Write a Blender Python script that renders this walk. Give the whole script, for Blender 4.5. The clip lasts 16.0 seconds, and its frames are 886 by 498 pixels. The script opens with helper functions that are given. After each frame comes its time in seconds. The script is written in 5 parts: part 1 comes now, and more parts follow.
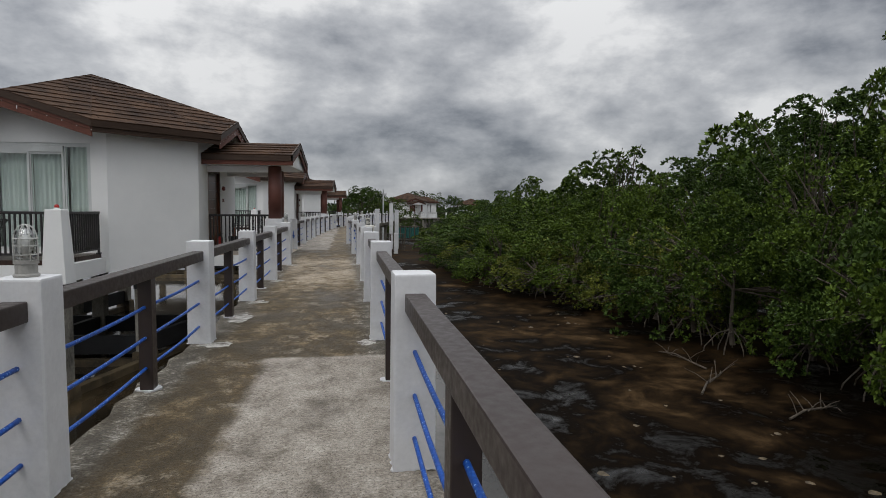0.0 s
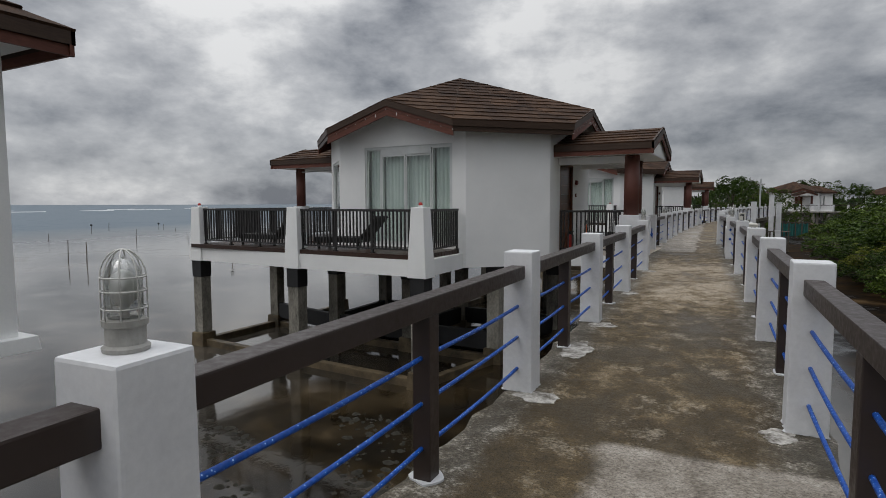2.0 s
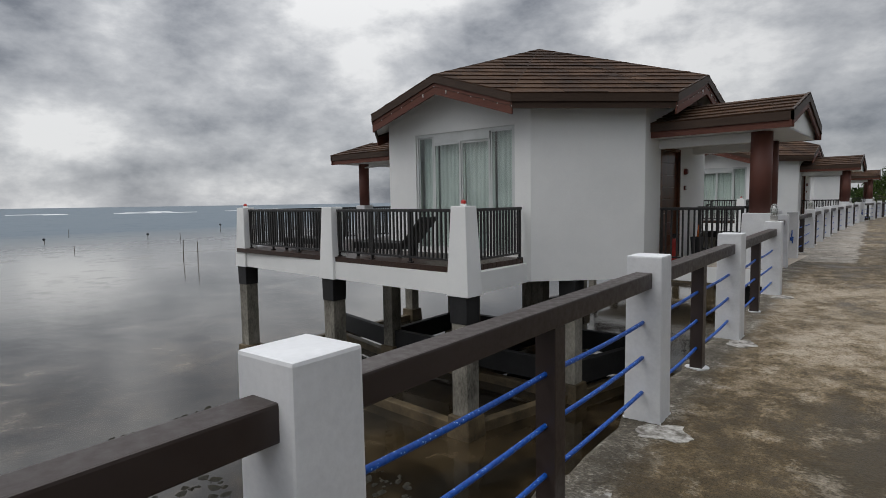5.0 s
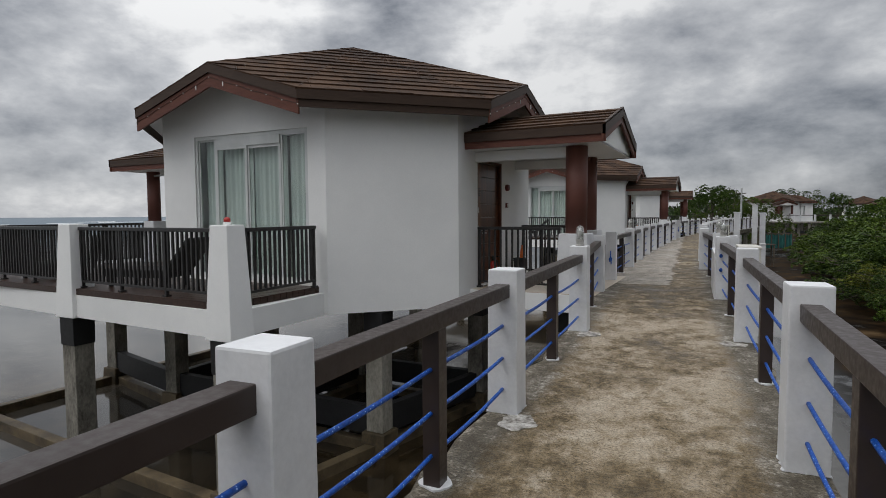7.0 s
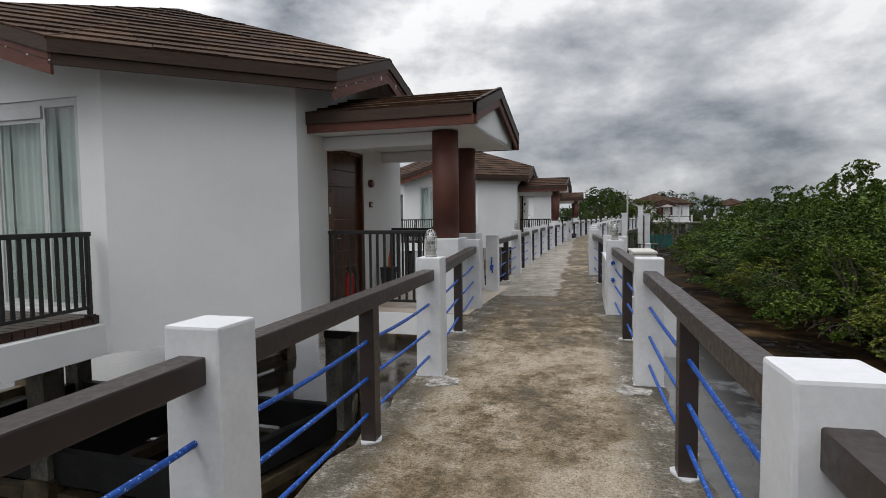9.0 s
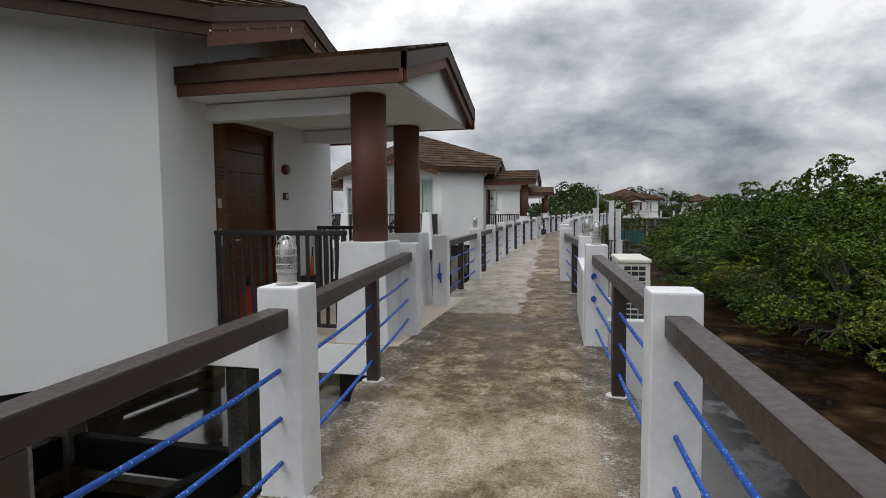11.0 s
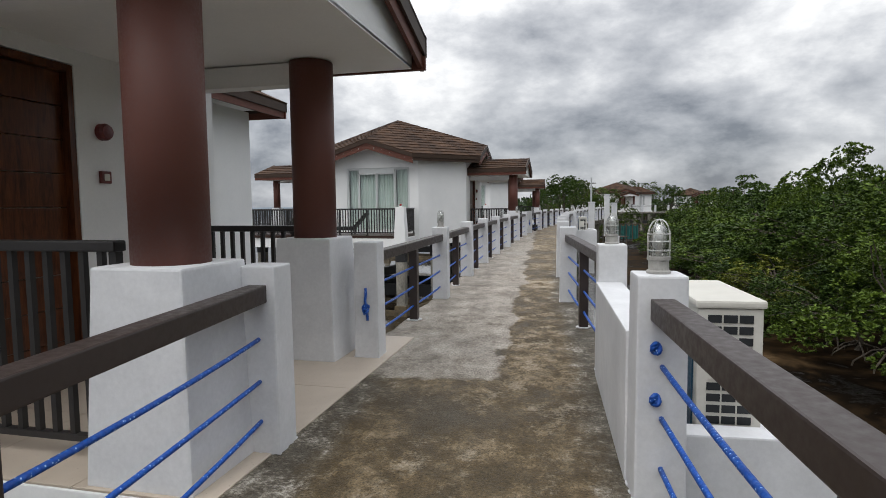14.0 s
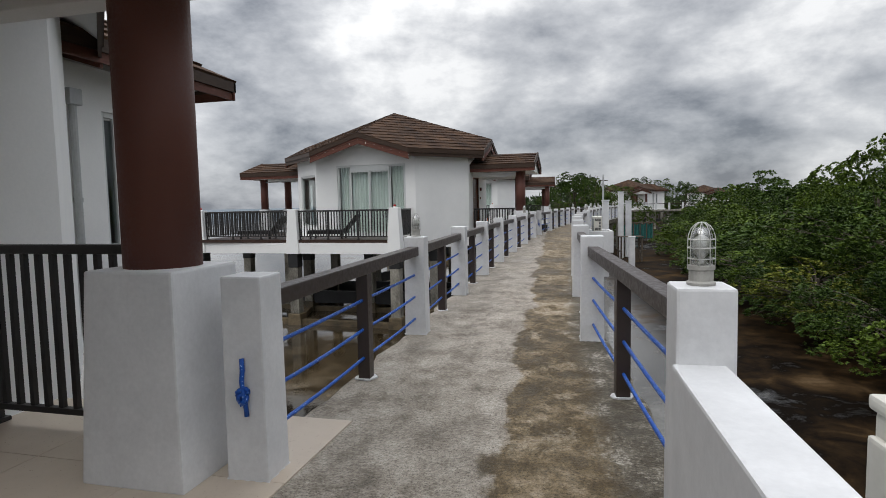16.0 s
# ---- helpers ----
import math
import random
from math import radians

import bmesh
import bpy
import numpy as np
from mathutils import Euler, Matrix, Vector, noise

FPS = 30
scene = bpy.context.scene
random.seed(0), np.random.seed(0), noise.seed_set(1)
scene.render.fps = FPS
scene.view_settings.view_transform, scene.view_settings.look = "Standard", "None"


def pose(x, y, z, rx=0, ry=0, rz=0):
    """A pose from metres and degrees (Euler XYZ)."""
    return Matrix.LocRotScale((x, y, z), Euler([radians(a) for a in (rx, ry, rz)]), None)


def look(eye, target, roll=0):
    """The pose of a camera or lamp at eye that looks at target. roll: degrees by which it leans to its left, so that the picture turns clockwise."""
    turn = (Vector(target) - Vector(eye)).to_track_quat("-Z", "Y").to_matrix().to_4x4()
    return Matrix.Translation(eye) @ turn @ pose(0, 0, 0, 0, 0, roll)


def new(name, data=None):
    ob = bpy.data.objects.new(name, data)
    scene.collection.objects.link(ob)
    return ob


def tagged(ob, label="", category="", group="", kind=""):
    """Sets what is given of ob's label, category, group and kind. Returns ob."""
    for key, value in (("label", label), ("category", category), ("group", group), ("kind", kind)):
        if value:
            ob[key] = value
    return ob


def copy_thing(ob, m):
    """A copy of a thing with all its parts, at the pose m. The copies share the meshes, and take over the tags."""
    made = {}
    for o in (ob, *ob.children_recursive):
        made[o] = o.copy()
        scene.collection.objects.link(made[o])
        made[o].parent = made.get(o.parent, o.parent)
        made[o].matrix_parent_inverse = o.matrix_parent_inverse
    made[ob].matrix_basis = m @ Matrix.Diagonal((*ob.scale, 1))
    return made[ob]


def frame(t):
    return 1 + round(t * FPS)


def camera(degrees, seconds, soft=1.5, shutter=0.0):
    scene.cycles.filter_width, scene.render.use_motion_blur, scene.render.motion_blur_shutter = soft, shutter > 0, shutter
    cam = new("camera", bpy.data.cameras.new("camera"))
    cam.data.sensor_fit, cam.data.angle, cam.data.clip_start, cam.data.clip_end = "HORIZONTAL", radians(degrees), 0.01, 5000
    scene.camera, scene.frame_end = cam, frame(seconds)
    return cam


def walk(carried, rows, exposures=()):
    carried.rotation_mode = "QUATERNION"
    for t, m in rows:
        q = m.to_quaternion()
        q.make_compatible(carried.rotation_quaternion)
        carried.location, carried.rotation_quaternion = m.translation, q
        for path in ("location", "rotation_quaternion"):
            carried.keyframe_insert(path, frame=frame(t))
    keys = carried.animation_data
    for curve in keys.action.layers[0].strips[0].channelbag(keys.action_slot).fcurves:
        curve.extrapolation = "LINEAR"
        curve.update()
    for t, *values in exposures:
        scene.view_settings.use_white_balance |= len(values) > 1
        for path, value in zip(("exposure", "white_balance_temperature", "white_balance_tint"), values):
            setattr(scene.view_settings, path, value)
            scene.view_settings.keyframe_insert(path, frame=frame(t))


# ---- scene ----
cam = camera(75.5, 16.0, 0.9)
PATH = [
    (0.0, pose(0.023, -0.175, 1.420, 86.16, -0.57, -9.47)),
    (0.5, pose(-0.045, 0.363, 1.432, 86.11, -0.42, 0.66)),
    (1.0, pose(-0.086, 0.892, 1.440, 85.85, -0.15, 10.03)),
    (1.5, pose(-0.126, 1.407, 1.440, 85.61, 0.04, 17.43)),
    (2.0, pose(-0.189, 1.938, 1.445, 85.45, 0.15, 25.15)),
    (2.5, pose(-0.241, 2.477, 1.456, 85.37, 0.41, 31.73)),
    (3.0, pose(-0.267, 3.016, 1.473, 85.43, 0.80, 37.70)),
    (5.5, pose(-0.343, 5.829, 1.442, 85.11, 0.96, 36.33)),
    (6.0, pose(-0.294, 6.400, 1.457, 85.53, 0.64, 31.66)),
    (6.5, pose(-0.234, 6.981, 1.479, 86.09, 0.39, 27.44)),
    (7.0, pose(-0.230, 7.559, 1.491, 86.54, 0.38, 23.41)),
    (7.5, pose(-0.229, 8.137, 1.489, 86.76, 0.47, 19.39)),
    (8.0, pose(-0.209, 8.702, 1.471, 86.73, 0.58, 16.38)),
    (8.5, pose(-0.178, 9.292, 1.454, 86.76, 0.70, 14.43)),
    (9.0, pose(-0.173, 9.877, 1.453, 86.71, 0.71, 13.69)),
    (9.5, pose(-0.169, 10.483, 1.469, 86.40, 0.69, 12.66)),
    (12.0, pose(-0.206, 13.346, 1.436, 86.09, 0.58, 10.32)),
    (12.5, pose(-0.230, 13.940, 1.426, 85.98, 0.68, 10.05)),
    (13.0, pose(-0.220, 14.510, 1.416, 85.83, 0.70, 9.91)),
    (13.5, pose(-0.240, 15.087, 1.408, 85.68, 0.66, 10.03)),
    (14.0, pose(-0.255, 15.681, 1.411, 85.61, 0.60, 9.91)),
    (14.5, pose(-0.281, 16.258, 1.418, 85.65, 0.78, 10.32)),
    (15.0, pose(-0.272, 16.857, 1.422, 85.70, 0.93, 10.31)),
    (15.5, pose(-0.286, 17.456, 1.426, 85.66, 1.02, 10.70)),
    (16.0, pose(-0.293, 18.056, 1.425, 85.57, 1.11, 10.83)),
]
walk(cam, PATH, [(0.0, -0.33), (1.5, -0.52), (3.0, -0.42), (5.5, -0.38), (8.0, -0.24), (9.5, -0.06), (12.5, 0.0), (14.0, 0.12), (16.0, 0.0)])


# ---------- world and light ----------
def build_world():
    w = bpy.data.worlds.new("overcast_sky")
    scene.world = w
    w.use_nodes = True
    nt = w.node_tree
    n, l = nt.nodes, nt.links
    n.clear()
    out = n.new("ShaderNodeOutputWorld")
    bg = n.new("ShaderNodeBackground")
    sky = n.new("ShaderNodeTexSky")
    sky.sky_type = "NISHITA"
    sky.sun_disc = False
    sky.sun_elevation, sky.sun_rotation = radians(52), radians(SUN_TURN)
    dim = n.new("ShaderNodeMix")
    dim.data_type, dim.blend_type = "RGBA", "MULTIPLY"
    dim.inputs[0].default_value = 1.0
    dim.inputs[7].default_value = (0.1, 0.1, 0.1, 1)
    l.new(sky.outputs[0], dim.inputs[6])
    tc = n.new("ShaderNodeTexCoord")
    sep = n.new("ShaderNodeSeparateXYZ")
    l.new(tc.outputs["Generated"], sep.inputs[0])

    def m(op, a, b=None, clamp=False):
        k = n.new("ShaderNodeMath")
        k.operation, k.use_clamp = op, clamp
        for i, v in enumerate((a, b)):
            if v is None:
                continue
            if isinstance(v, (int, float)):
                k.inputs[i].default_value = v
            else:
                l.new(v, k.inputs[i])
        return k.outputs[0]
    up = m("MAXIMUM", sep.outputs[2], 0.0)
    # the clouds are flatter than they are wide, more so towards the horizon
    comb = n.new("ShaderNodeCombineXYZ")
    l.new(sep.outputs[0], comb.inputs[0])
    l.new(sep.outputs[1], comb.inputs[1])
    l.new(m("MULTIPLY", up, 1.9), comb.inputs[2])

    def noise_tex(scale, detail, rough, dist):
        k = n.new("ShaderNodeTexNoise")
        k.inputs["Scale"].default_value = scale
        k.inputs["Detail"].default_value = detail
        k.inputs["Roughness"].default_value = rough
        k.inputs["Distortion"].default_value = dist
        l.new(comb.outputs[0], k.inputs["Vector"])
        return k.outputs["Fac"]
    big = noise_tex(1.9, 4, 0.5, 0.0)
    small = noise_tex(5.2, 12, 0.58, 0.06)
    mixed = m("ADD", m("MULTIPLY", big, 0.52), m("MULTIPLY", small, 0.48))
    ramp = n.new("ShaderNodeValToRGB")
    e = ramp.color_ramp.elements
    e[0].position, e[0].color = 0.405, (0.20, 0.216, 0.248, 1)
    e[1].position, e[1].color = 0.60, (0.90, 0.905, 0.91, 1)
    k = e.new(0.455)
    k.color = (0.35, 0.367, 0.40, 1)
    k = e.new(0.53)
    k.color = (0.58, 0.594, 0.62, 1)
    l.new(mixed, ramp.inputs[0])
    # the deck of cloud is thinner and brighter overhead
    lift = m("ADD", m("MULTIPLY", m("POWER", up, 2.6), ZENITH), 1.0)
    # and brighter out over the sea than over the land
    side = n.new("ShaderNodeMapRange")
    side.interpolation_type = "SMOOTHSTEP"
    side.inputs[1].default_value, side.inputs[2].default_value = 0.05, -0.7
    side.inputs[3].default_value, side.inputs[4].default_value = 0.94, 1.08
    l.new(sep.outputs[0], side.inputs[0])
    lift = m("MULTIPLY", lift, side.outputs[0])
    cl = n.new("ShaderNodeMix")
    cl.data_type, cl.blend_type = "RGBA", "MULTIPLY"
    cl.inputs[0].default_value = 1.0
    l.new(ramp.outputs[0], cl.inputs[6])
    l.new(lift, cl.inputs[7])
    mx = n.new("ShaderNodeMix")
    mx.data_type = "RGBA"
    mx.inputs[0].default_value = 0.94
    l.new(dim.outputs[2], mx.inputs[6])
    l.new(cl.outputs[2], mx.inputs[7])
    l.new(mx.outputs[2], bg.inputs[0])
    bg.inputs[1].default_value = SKY
    l.new(bg.outputs[0], out.inputs[0])


SUN_TURN = 200.0
ZENITH = 2.9
SKY = 1.06
build_world()
sun = new("sun", bpy.data.lights.new("sun", "SUN"))
sun.data.energy, sun.data.angle, sun.data.color = 0.8, radians(40), (1.0, 0.97, 0.93)
sun.matrix_world = look((0, 0, 60), (0 + 20, 0 + 38, 0))


# ---------- materials ----------
def mat(name, rough=0.6, metal=0.0, spec=0.5):
    m = bpy.data.materials.new(name)
    m.use_nodes = True
    b = m.node_tree.nodes["Principled BSDF"]
    b.inputs["Roughness"].default_value = rough
    b.inputs["Metallic"].default_value = metal
    b.inputs["Specular IOR Level"].default_value = spec
    return m, m.node_tree, b


def add_noise(nt, scale, detail=6, rough=0.6, dist=0.0, stretch=None, coord="Object"):
    tc = nt.nodes.new("ShaderNodeTexCoord")
    k = nt.nodes.new("ShaderNodeTexNoise")
    k.inputs["Scale"].default_value = scale
    k.inputs["Detail"].default_value = detail
    k.inputs["Roughness"].default_value = rough
    k.inputs["Distortion"].default_value = dist
    src = tc.outputs["Object"]
    if coord == "World":
        src = nt.nodes.new("ShaderNodeNewGeometry").outputs["Position"]
    if stretch:
        mp = nt.nodes.new("ShaderNodeMapping")
        mp.inputs["Scale"].default_value = stretch
        nt.links.new(src, mp.inputs[0])
        src = mp.outputs[0]
    nt.links.new(src, k.inputs["Vector"])
    return k.outputs["Fac"]


def ramp_of(nt, fac, stops):
    r = nt.nodes.new("ShaderNodeValToRGB")
    e = r.color_ramp.elements
    e[0].position, e[0].color = stops[0][0], (*stops[0][1], 1)
    e[1].position, e[1].color = stops[-1][0], (*stops[-1][1], 1)
    for p, c in stops[1:-1]:
        k = e.new(p)
        k.color = (*c, 1)
    nt.links.new(fac, r.inputs[0])
    return r.outputs[0]


def mix_of(nt, fac, a, b, blend="MIX"):
    k = nt.nodes.new("ShaderNodeMix")
    k.data_type, k.blend_type = "RGBA", blend
    for i, v in ((0, fac), (6, a), (7, b)):
        if isinstance(v, (int, float)):
            k.inputs[i].default_value = v
        elif isinstance(v, tuple):
            k.inputs[i].default_value = (*v, 1)
        else:
            nt.links.new(v, k.inputs[i])
    return k.outputs[2]


def math_of(nt, op, a, b=0.0, clamp=False):
    k = nt.nodes.new("ShaderNodeMath")
    k.operation, k.use_clamp = op, clamp
    for i, v in ((0, a), (1, b)):
        if isinstance(v, (int, float)):
            k.inputs[i].default_value = v
        else:
            nt.links.new(v, k.inputs[i])
    return k.outputs[0]


def bump_of(nt, b, height, strength, distance=0.01):
    k = nt.nodes.new("ShaderNodeBump")
    k.inputs["Strength"].default_value = strength
    k.inputs["Distance"].default_value = distance
    nt.links.new(height, k.inputs["Height"])
    nt.links.new(k.outputs[0], b.inputs["Normal"])


def mottled(name, dark, light, scale, rough=0.6, grain=40, bump=0.2, metal=0.0, spec=0.5, stretch=None, lo=0.35, hi=0.65, coord="World", dist=0.006):
    m, nt, b = mat(name, rough, metal, spec)
    f = add_noise(nt, scale, 7, 0.62, 0.2, stretch, coord)
    g = add_noise(nt, grain, 4, 0.6, 0.0, stretch, coord)
    h = math_of(nt, "ADD", math_of(nt, "MULTIPLY", f, 0.7), math_of(nt, "MULTIPLY", g, 0.3))
    nt.links.new(ramp_of(nt, h, [(lo, dark), (hi, light)]), b.inputs["Base Color"])
    r = nt.nodes.new("ShaderNodeMapRange")
    r.inputs[1].default_value, r.inputs[2].default_value = 0.3, 0.7
    r.inputs[3].default_value, r.inputs[4].default_value = max(0.02, rough - 0.12), min(1, rough + 0.12)
    nt.links.new(g, r.inputs[0])
    nt.links.new(r.outputs[0], b.inputs["Roughness"])
    bump_of(nt, b, h, bump, dist)
    return m


def make_walk_concrete():
    m, nt, b = mat("weathered_wet_concrete", 0.6, 0.0, 0.28)
    pos = nt.nodes.new("ShaderNodeNewGeometry").outputs["Position"]
    sep = nt.nodes.new("ShaderNodeSeparateXYZ")
    nt.links.new(pos, sep.inputs[0])
    big = add_noise(nt, 0.75, 8, 0.62, 0.3, (1.0, 0.8, 1), "World")
    mid = add_noise(nt, 2.4, 10, 0.68, 0.25, (1.1, 0.9, 1), "World")
    fine = add_noise(nt, 22, 8, 0.75, 0.0, None, "World")
    speck = add_noise(nt, 85, 3, 0.6, 0.0, None, "World")
    # newer screed on the sea side beyond the porch, old brown slab on the other
    edge = math_of(nt, "ADD", math_of(nt, "SUBTRACT", -0.62, sep.outputs[0]), math_of(nt, "ADD", math_of(nt, "MULTIPLY", math_of(nt, "SUBTRACT", big, 0.5), 0.7), math_of(nt, "MULTIPLY", math_of(nt, "SUBTRACT", mid, 0.5), 0.25)))
    far = math_of(nt, "MULTIPLY", math_of(nt, "ADD", math_of(nt, "SUBTRACT", sep.outputs[1], 20.15), math_of(nt, "MULTIPLY", math_of(nt, "SUBTRACT", mid, 0.5), 0.5)), 14.0, True)
    strip = math_of(nt, "MULTIPLY", math_of(nt, "MULTIPLY", math_of(nt, "ADD", edge, 0.02), 22.0, True), far)
    near = math_of(nt, "MULTIPLY", math_of(nt, "SUBTRACT", 5.55, math_of(nt, "ADD", sep.outputs[1], math_of(nt, "MULTIPLY", big, 0.25))), 16.0, True)
    nearx = math_of(nt, "MULTIPLY", math_of(nt, "ADD", sep.outputs[0], math_of(nt, "ADD", 0.62, math_of(nt, "MULTIPLY", mid, 0.35))), 9.0, True)
    strip = math_of(nt, "MAXIMUM", strip, math_of(nt, "MULTIPLY", near, nearx))
    f = math_of(nt, "ADD", math_of(nt, "MULTIPLY", big, 0.46), math_of(nt, "ADD", math_of(nt, "MULTIPLY", mid, 0.38), math_of(nt, "MULTIPLY", fine, 0.16)))
    crust = add_noise(nt, 3.6, 12, 0.78, 0.15, (1.05, 0.8, 1), "World")
    # how overgrown each stretch of slab is: the porch front most, the middle bay least
    along = math_of(nt, "DIVIDE", math_of(nt, "ADD", sep.outputs[1], math_of(nt, "MULTIPLY", math_of(nt, "SUBTRACT", mid, 0.5), 1.6)), 30.0)
    tone = ramp_of(nt, along, [(0.0, (0.38, 0.38, 0.38)), (0.19, (0.22, 0.22, 0.22)), (0.28, (0.27, 0.27, 0.27)), (0.36, (0.47, 0.47, 0.47)), (0.42, (0.66, 0.66, 0.66)), (0.53, (0.62, 0.62, 0.62)), (0.575, (0.42, 0.42, 0.42)), (0.66, (0.34, 0.34, 0.34)), (0.7, (0.41, 0.41, 0.41)), (1.0, (0.44, 0.44, 0.44))])
    mixn = math_of(nt, "ADD", math_of(nt, "MULTIPLY", big, 0.45), math_of(nt, "ADD", math_of(nt, "MULTIPLY", crust, 0.55), math_of(nt, "MULTIPLY", math_of(nt, "SUBTRACT", tone, 0.5), 0.32)))
    spot = add_noise(nt, 8, 11, 0.76, 0.15, (1.0, 1.0, 1), "World")
    chip = add_noise(nt, 34, 6, 0.7, 0.0, (0.8, 1.3, 1), "World")
    base = ramp_of(nt, mixn, [(0.38, (0.070, 0.047, 0.021)), (0.45, (0.125, 0.087, 0.041)), (0.485, (0.190, 0.139, 0.075)), (0.525, (0.26, 0.202, 0.128)), (0.57, (0.345, 0.284, 0.204)), (0.66, (0.47, 0.405, 0.315))])
    # dark algae in freckles, thickest where the slab is overgrown
    alg = math_of(nt, "SUBTRACT", math_of(nt, "ADD", math_of(nt, "MULTIPLY", spot, 0.6), math_of(nt, "MULTIPLY", chip, 0.4)), math_of(nt, "MULTIPLY", math_of(nt, "SUBTRACT", mixn, 0.5), 0.85))
    algm = ramp_of(nt, alg, [(0.47, (0, 0, 0)), (0.56, (0.55, 0.55, 0.55)), (0.66, (0.85, 0.85, 0.85))])
    moss = mix_of(nt, algm, base, (0.062, 0.046, 0.023))
    lime = ramp_of(nt, math_of(nt, "ADD", math_of(nt, "MULTIPLY", mid, 0.45), math_of(nt, "ADD", math_of(nt, "MULTIPLY", crust, 0.3), math_of(nt, "MULTIPLY", chip, 0.25))), [(0.53, (0, 0, 0)), (0.57, (0.35, 0.35, 0.35)), (0.66, (0.8, 0.8, 0.8))])
    old = mix_of(nt, lime, moss, (0.44, 0.385, 0.30))
    # grey damp margins under the railings, with pale mortar runs
    mid_line = ramp_of(nt, math_of(nt, "DIVIDE", sep.outputs[1], 50.0), [(0.0, (0.43, 0.43, 0.43)), (0.24, (0.42, 0.42, 0.42)), (0.4, (0.26, 0.26, 0.26)), (0.5, (0.18, 0.18, 0.18)), (0.62, (0.28, 0.28, 0.28)), (0.88, (1.0, 1.0, 1.0))])
    away = math_of(nt, "ABSOLUTE", math_of(nt, "SUBTRACT", math_of(nt, "ADD", sep.outputs[0], 1.0), mid_line))
    margin = math_of(nt, "MULTIPLY", math_of(nt, "SUBTRACT", math_of(nt, "ADD", away, math_of(nt, "MULTIPLY", math_of(nt, "SUBTRACT", crust, 0.5), 0.7)), 0.68), 6.0, True)
    runs = ramp_of(nt, math_of(nt, "ADD", math_of(nt, "MULTIPLY", crust, 0.6), math_of(nt, "MULTIPLY", chip, 0.4)), [(0.47, (0.070, 0.060, 0.044)), (0.53, (0.155, 0.138, 0.11)), (0.61, (0.52, 0.49, 0.43))])
    old = mix_of(nt, math_of(nt, "MULTIPLY", margin, 0.85), old, runs)
    f2 = math_of(nt, "ADD", math_of(nt, "MULTIPLY", mid, 0.35), math_of(nt, "ADD", math_of(nt, "MULTIPLY", crust, 0.4), math_of(nt, "MULTIPLY", chip, 0.25)))
    newer = ramp_of(nt, f2, [(0.38, (0.085, 0.070, 0.050)), (0.45, (0.20, 0.172, 0.138)), (0.51, (0.33, 0.294, 0.247)), (0.6, (0.47, 0.43, 0.377))])
    c = mix_of(nt, strip, old, newer)
    pits = ramp_of(nt, speck, [(0.36, (0.25, 0.23, 0.20)), (0.45, (1, 1, 1))])
    c = mix_of(nt, 0.8, c, pits, "MULTIPLY")
    gravel = add_noise(nt, 48, 6, 0.8, 0.0, None, "World")
    c = mix_of(nt, 0.85, c, ramp_of(nt, gravel, [(0.36, (0.42, 0.41, 0.39)), (0.5, (0.95, 0.95, 0.95)), (0.64, (1.35, 1.35, 1.33))]), "MULTIPLY")
    nt.links.new(c, b.inputs["Base Color"])
    wet = nt.nodes.new("ShaderNodeMapRange")
    wet.inputs[1].default_value, wet.inputs[2].default_value = 0.38, 0.6
    wet.inputs[3].default_value, wet.inputs[4].default_value = 0.36, 0.8
    nt.links.new(f, wet.inputs[0])
    nt.links.new(wet.outputs[0], b.inputs["Roughness"])
    bump_of(nt, b, math_of(nt, "ADD", math_of(nt, "MULTIPLY", mid, 0.6), math_of(nt, "ADD", fine, math_of(nt, "MULTIPLY", speck, 0.3))), 0.6, 0.014)
    return m


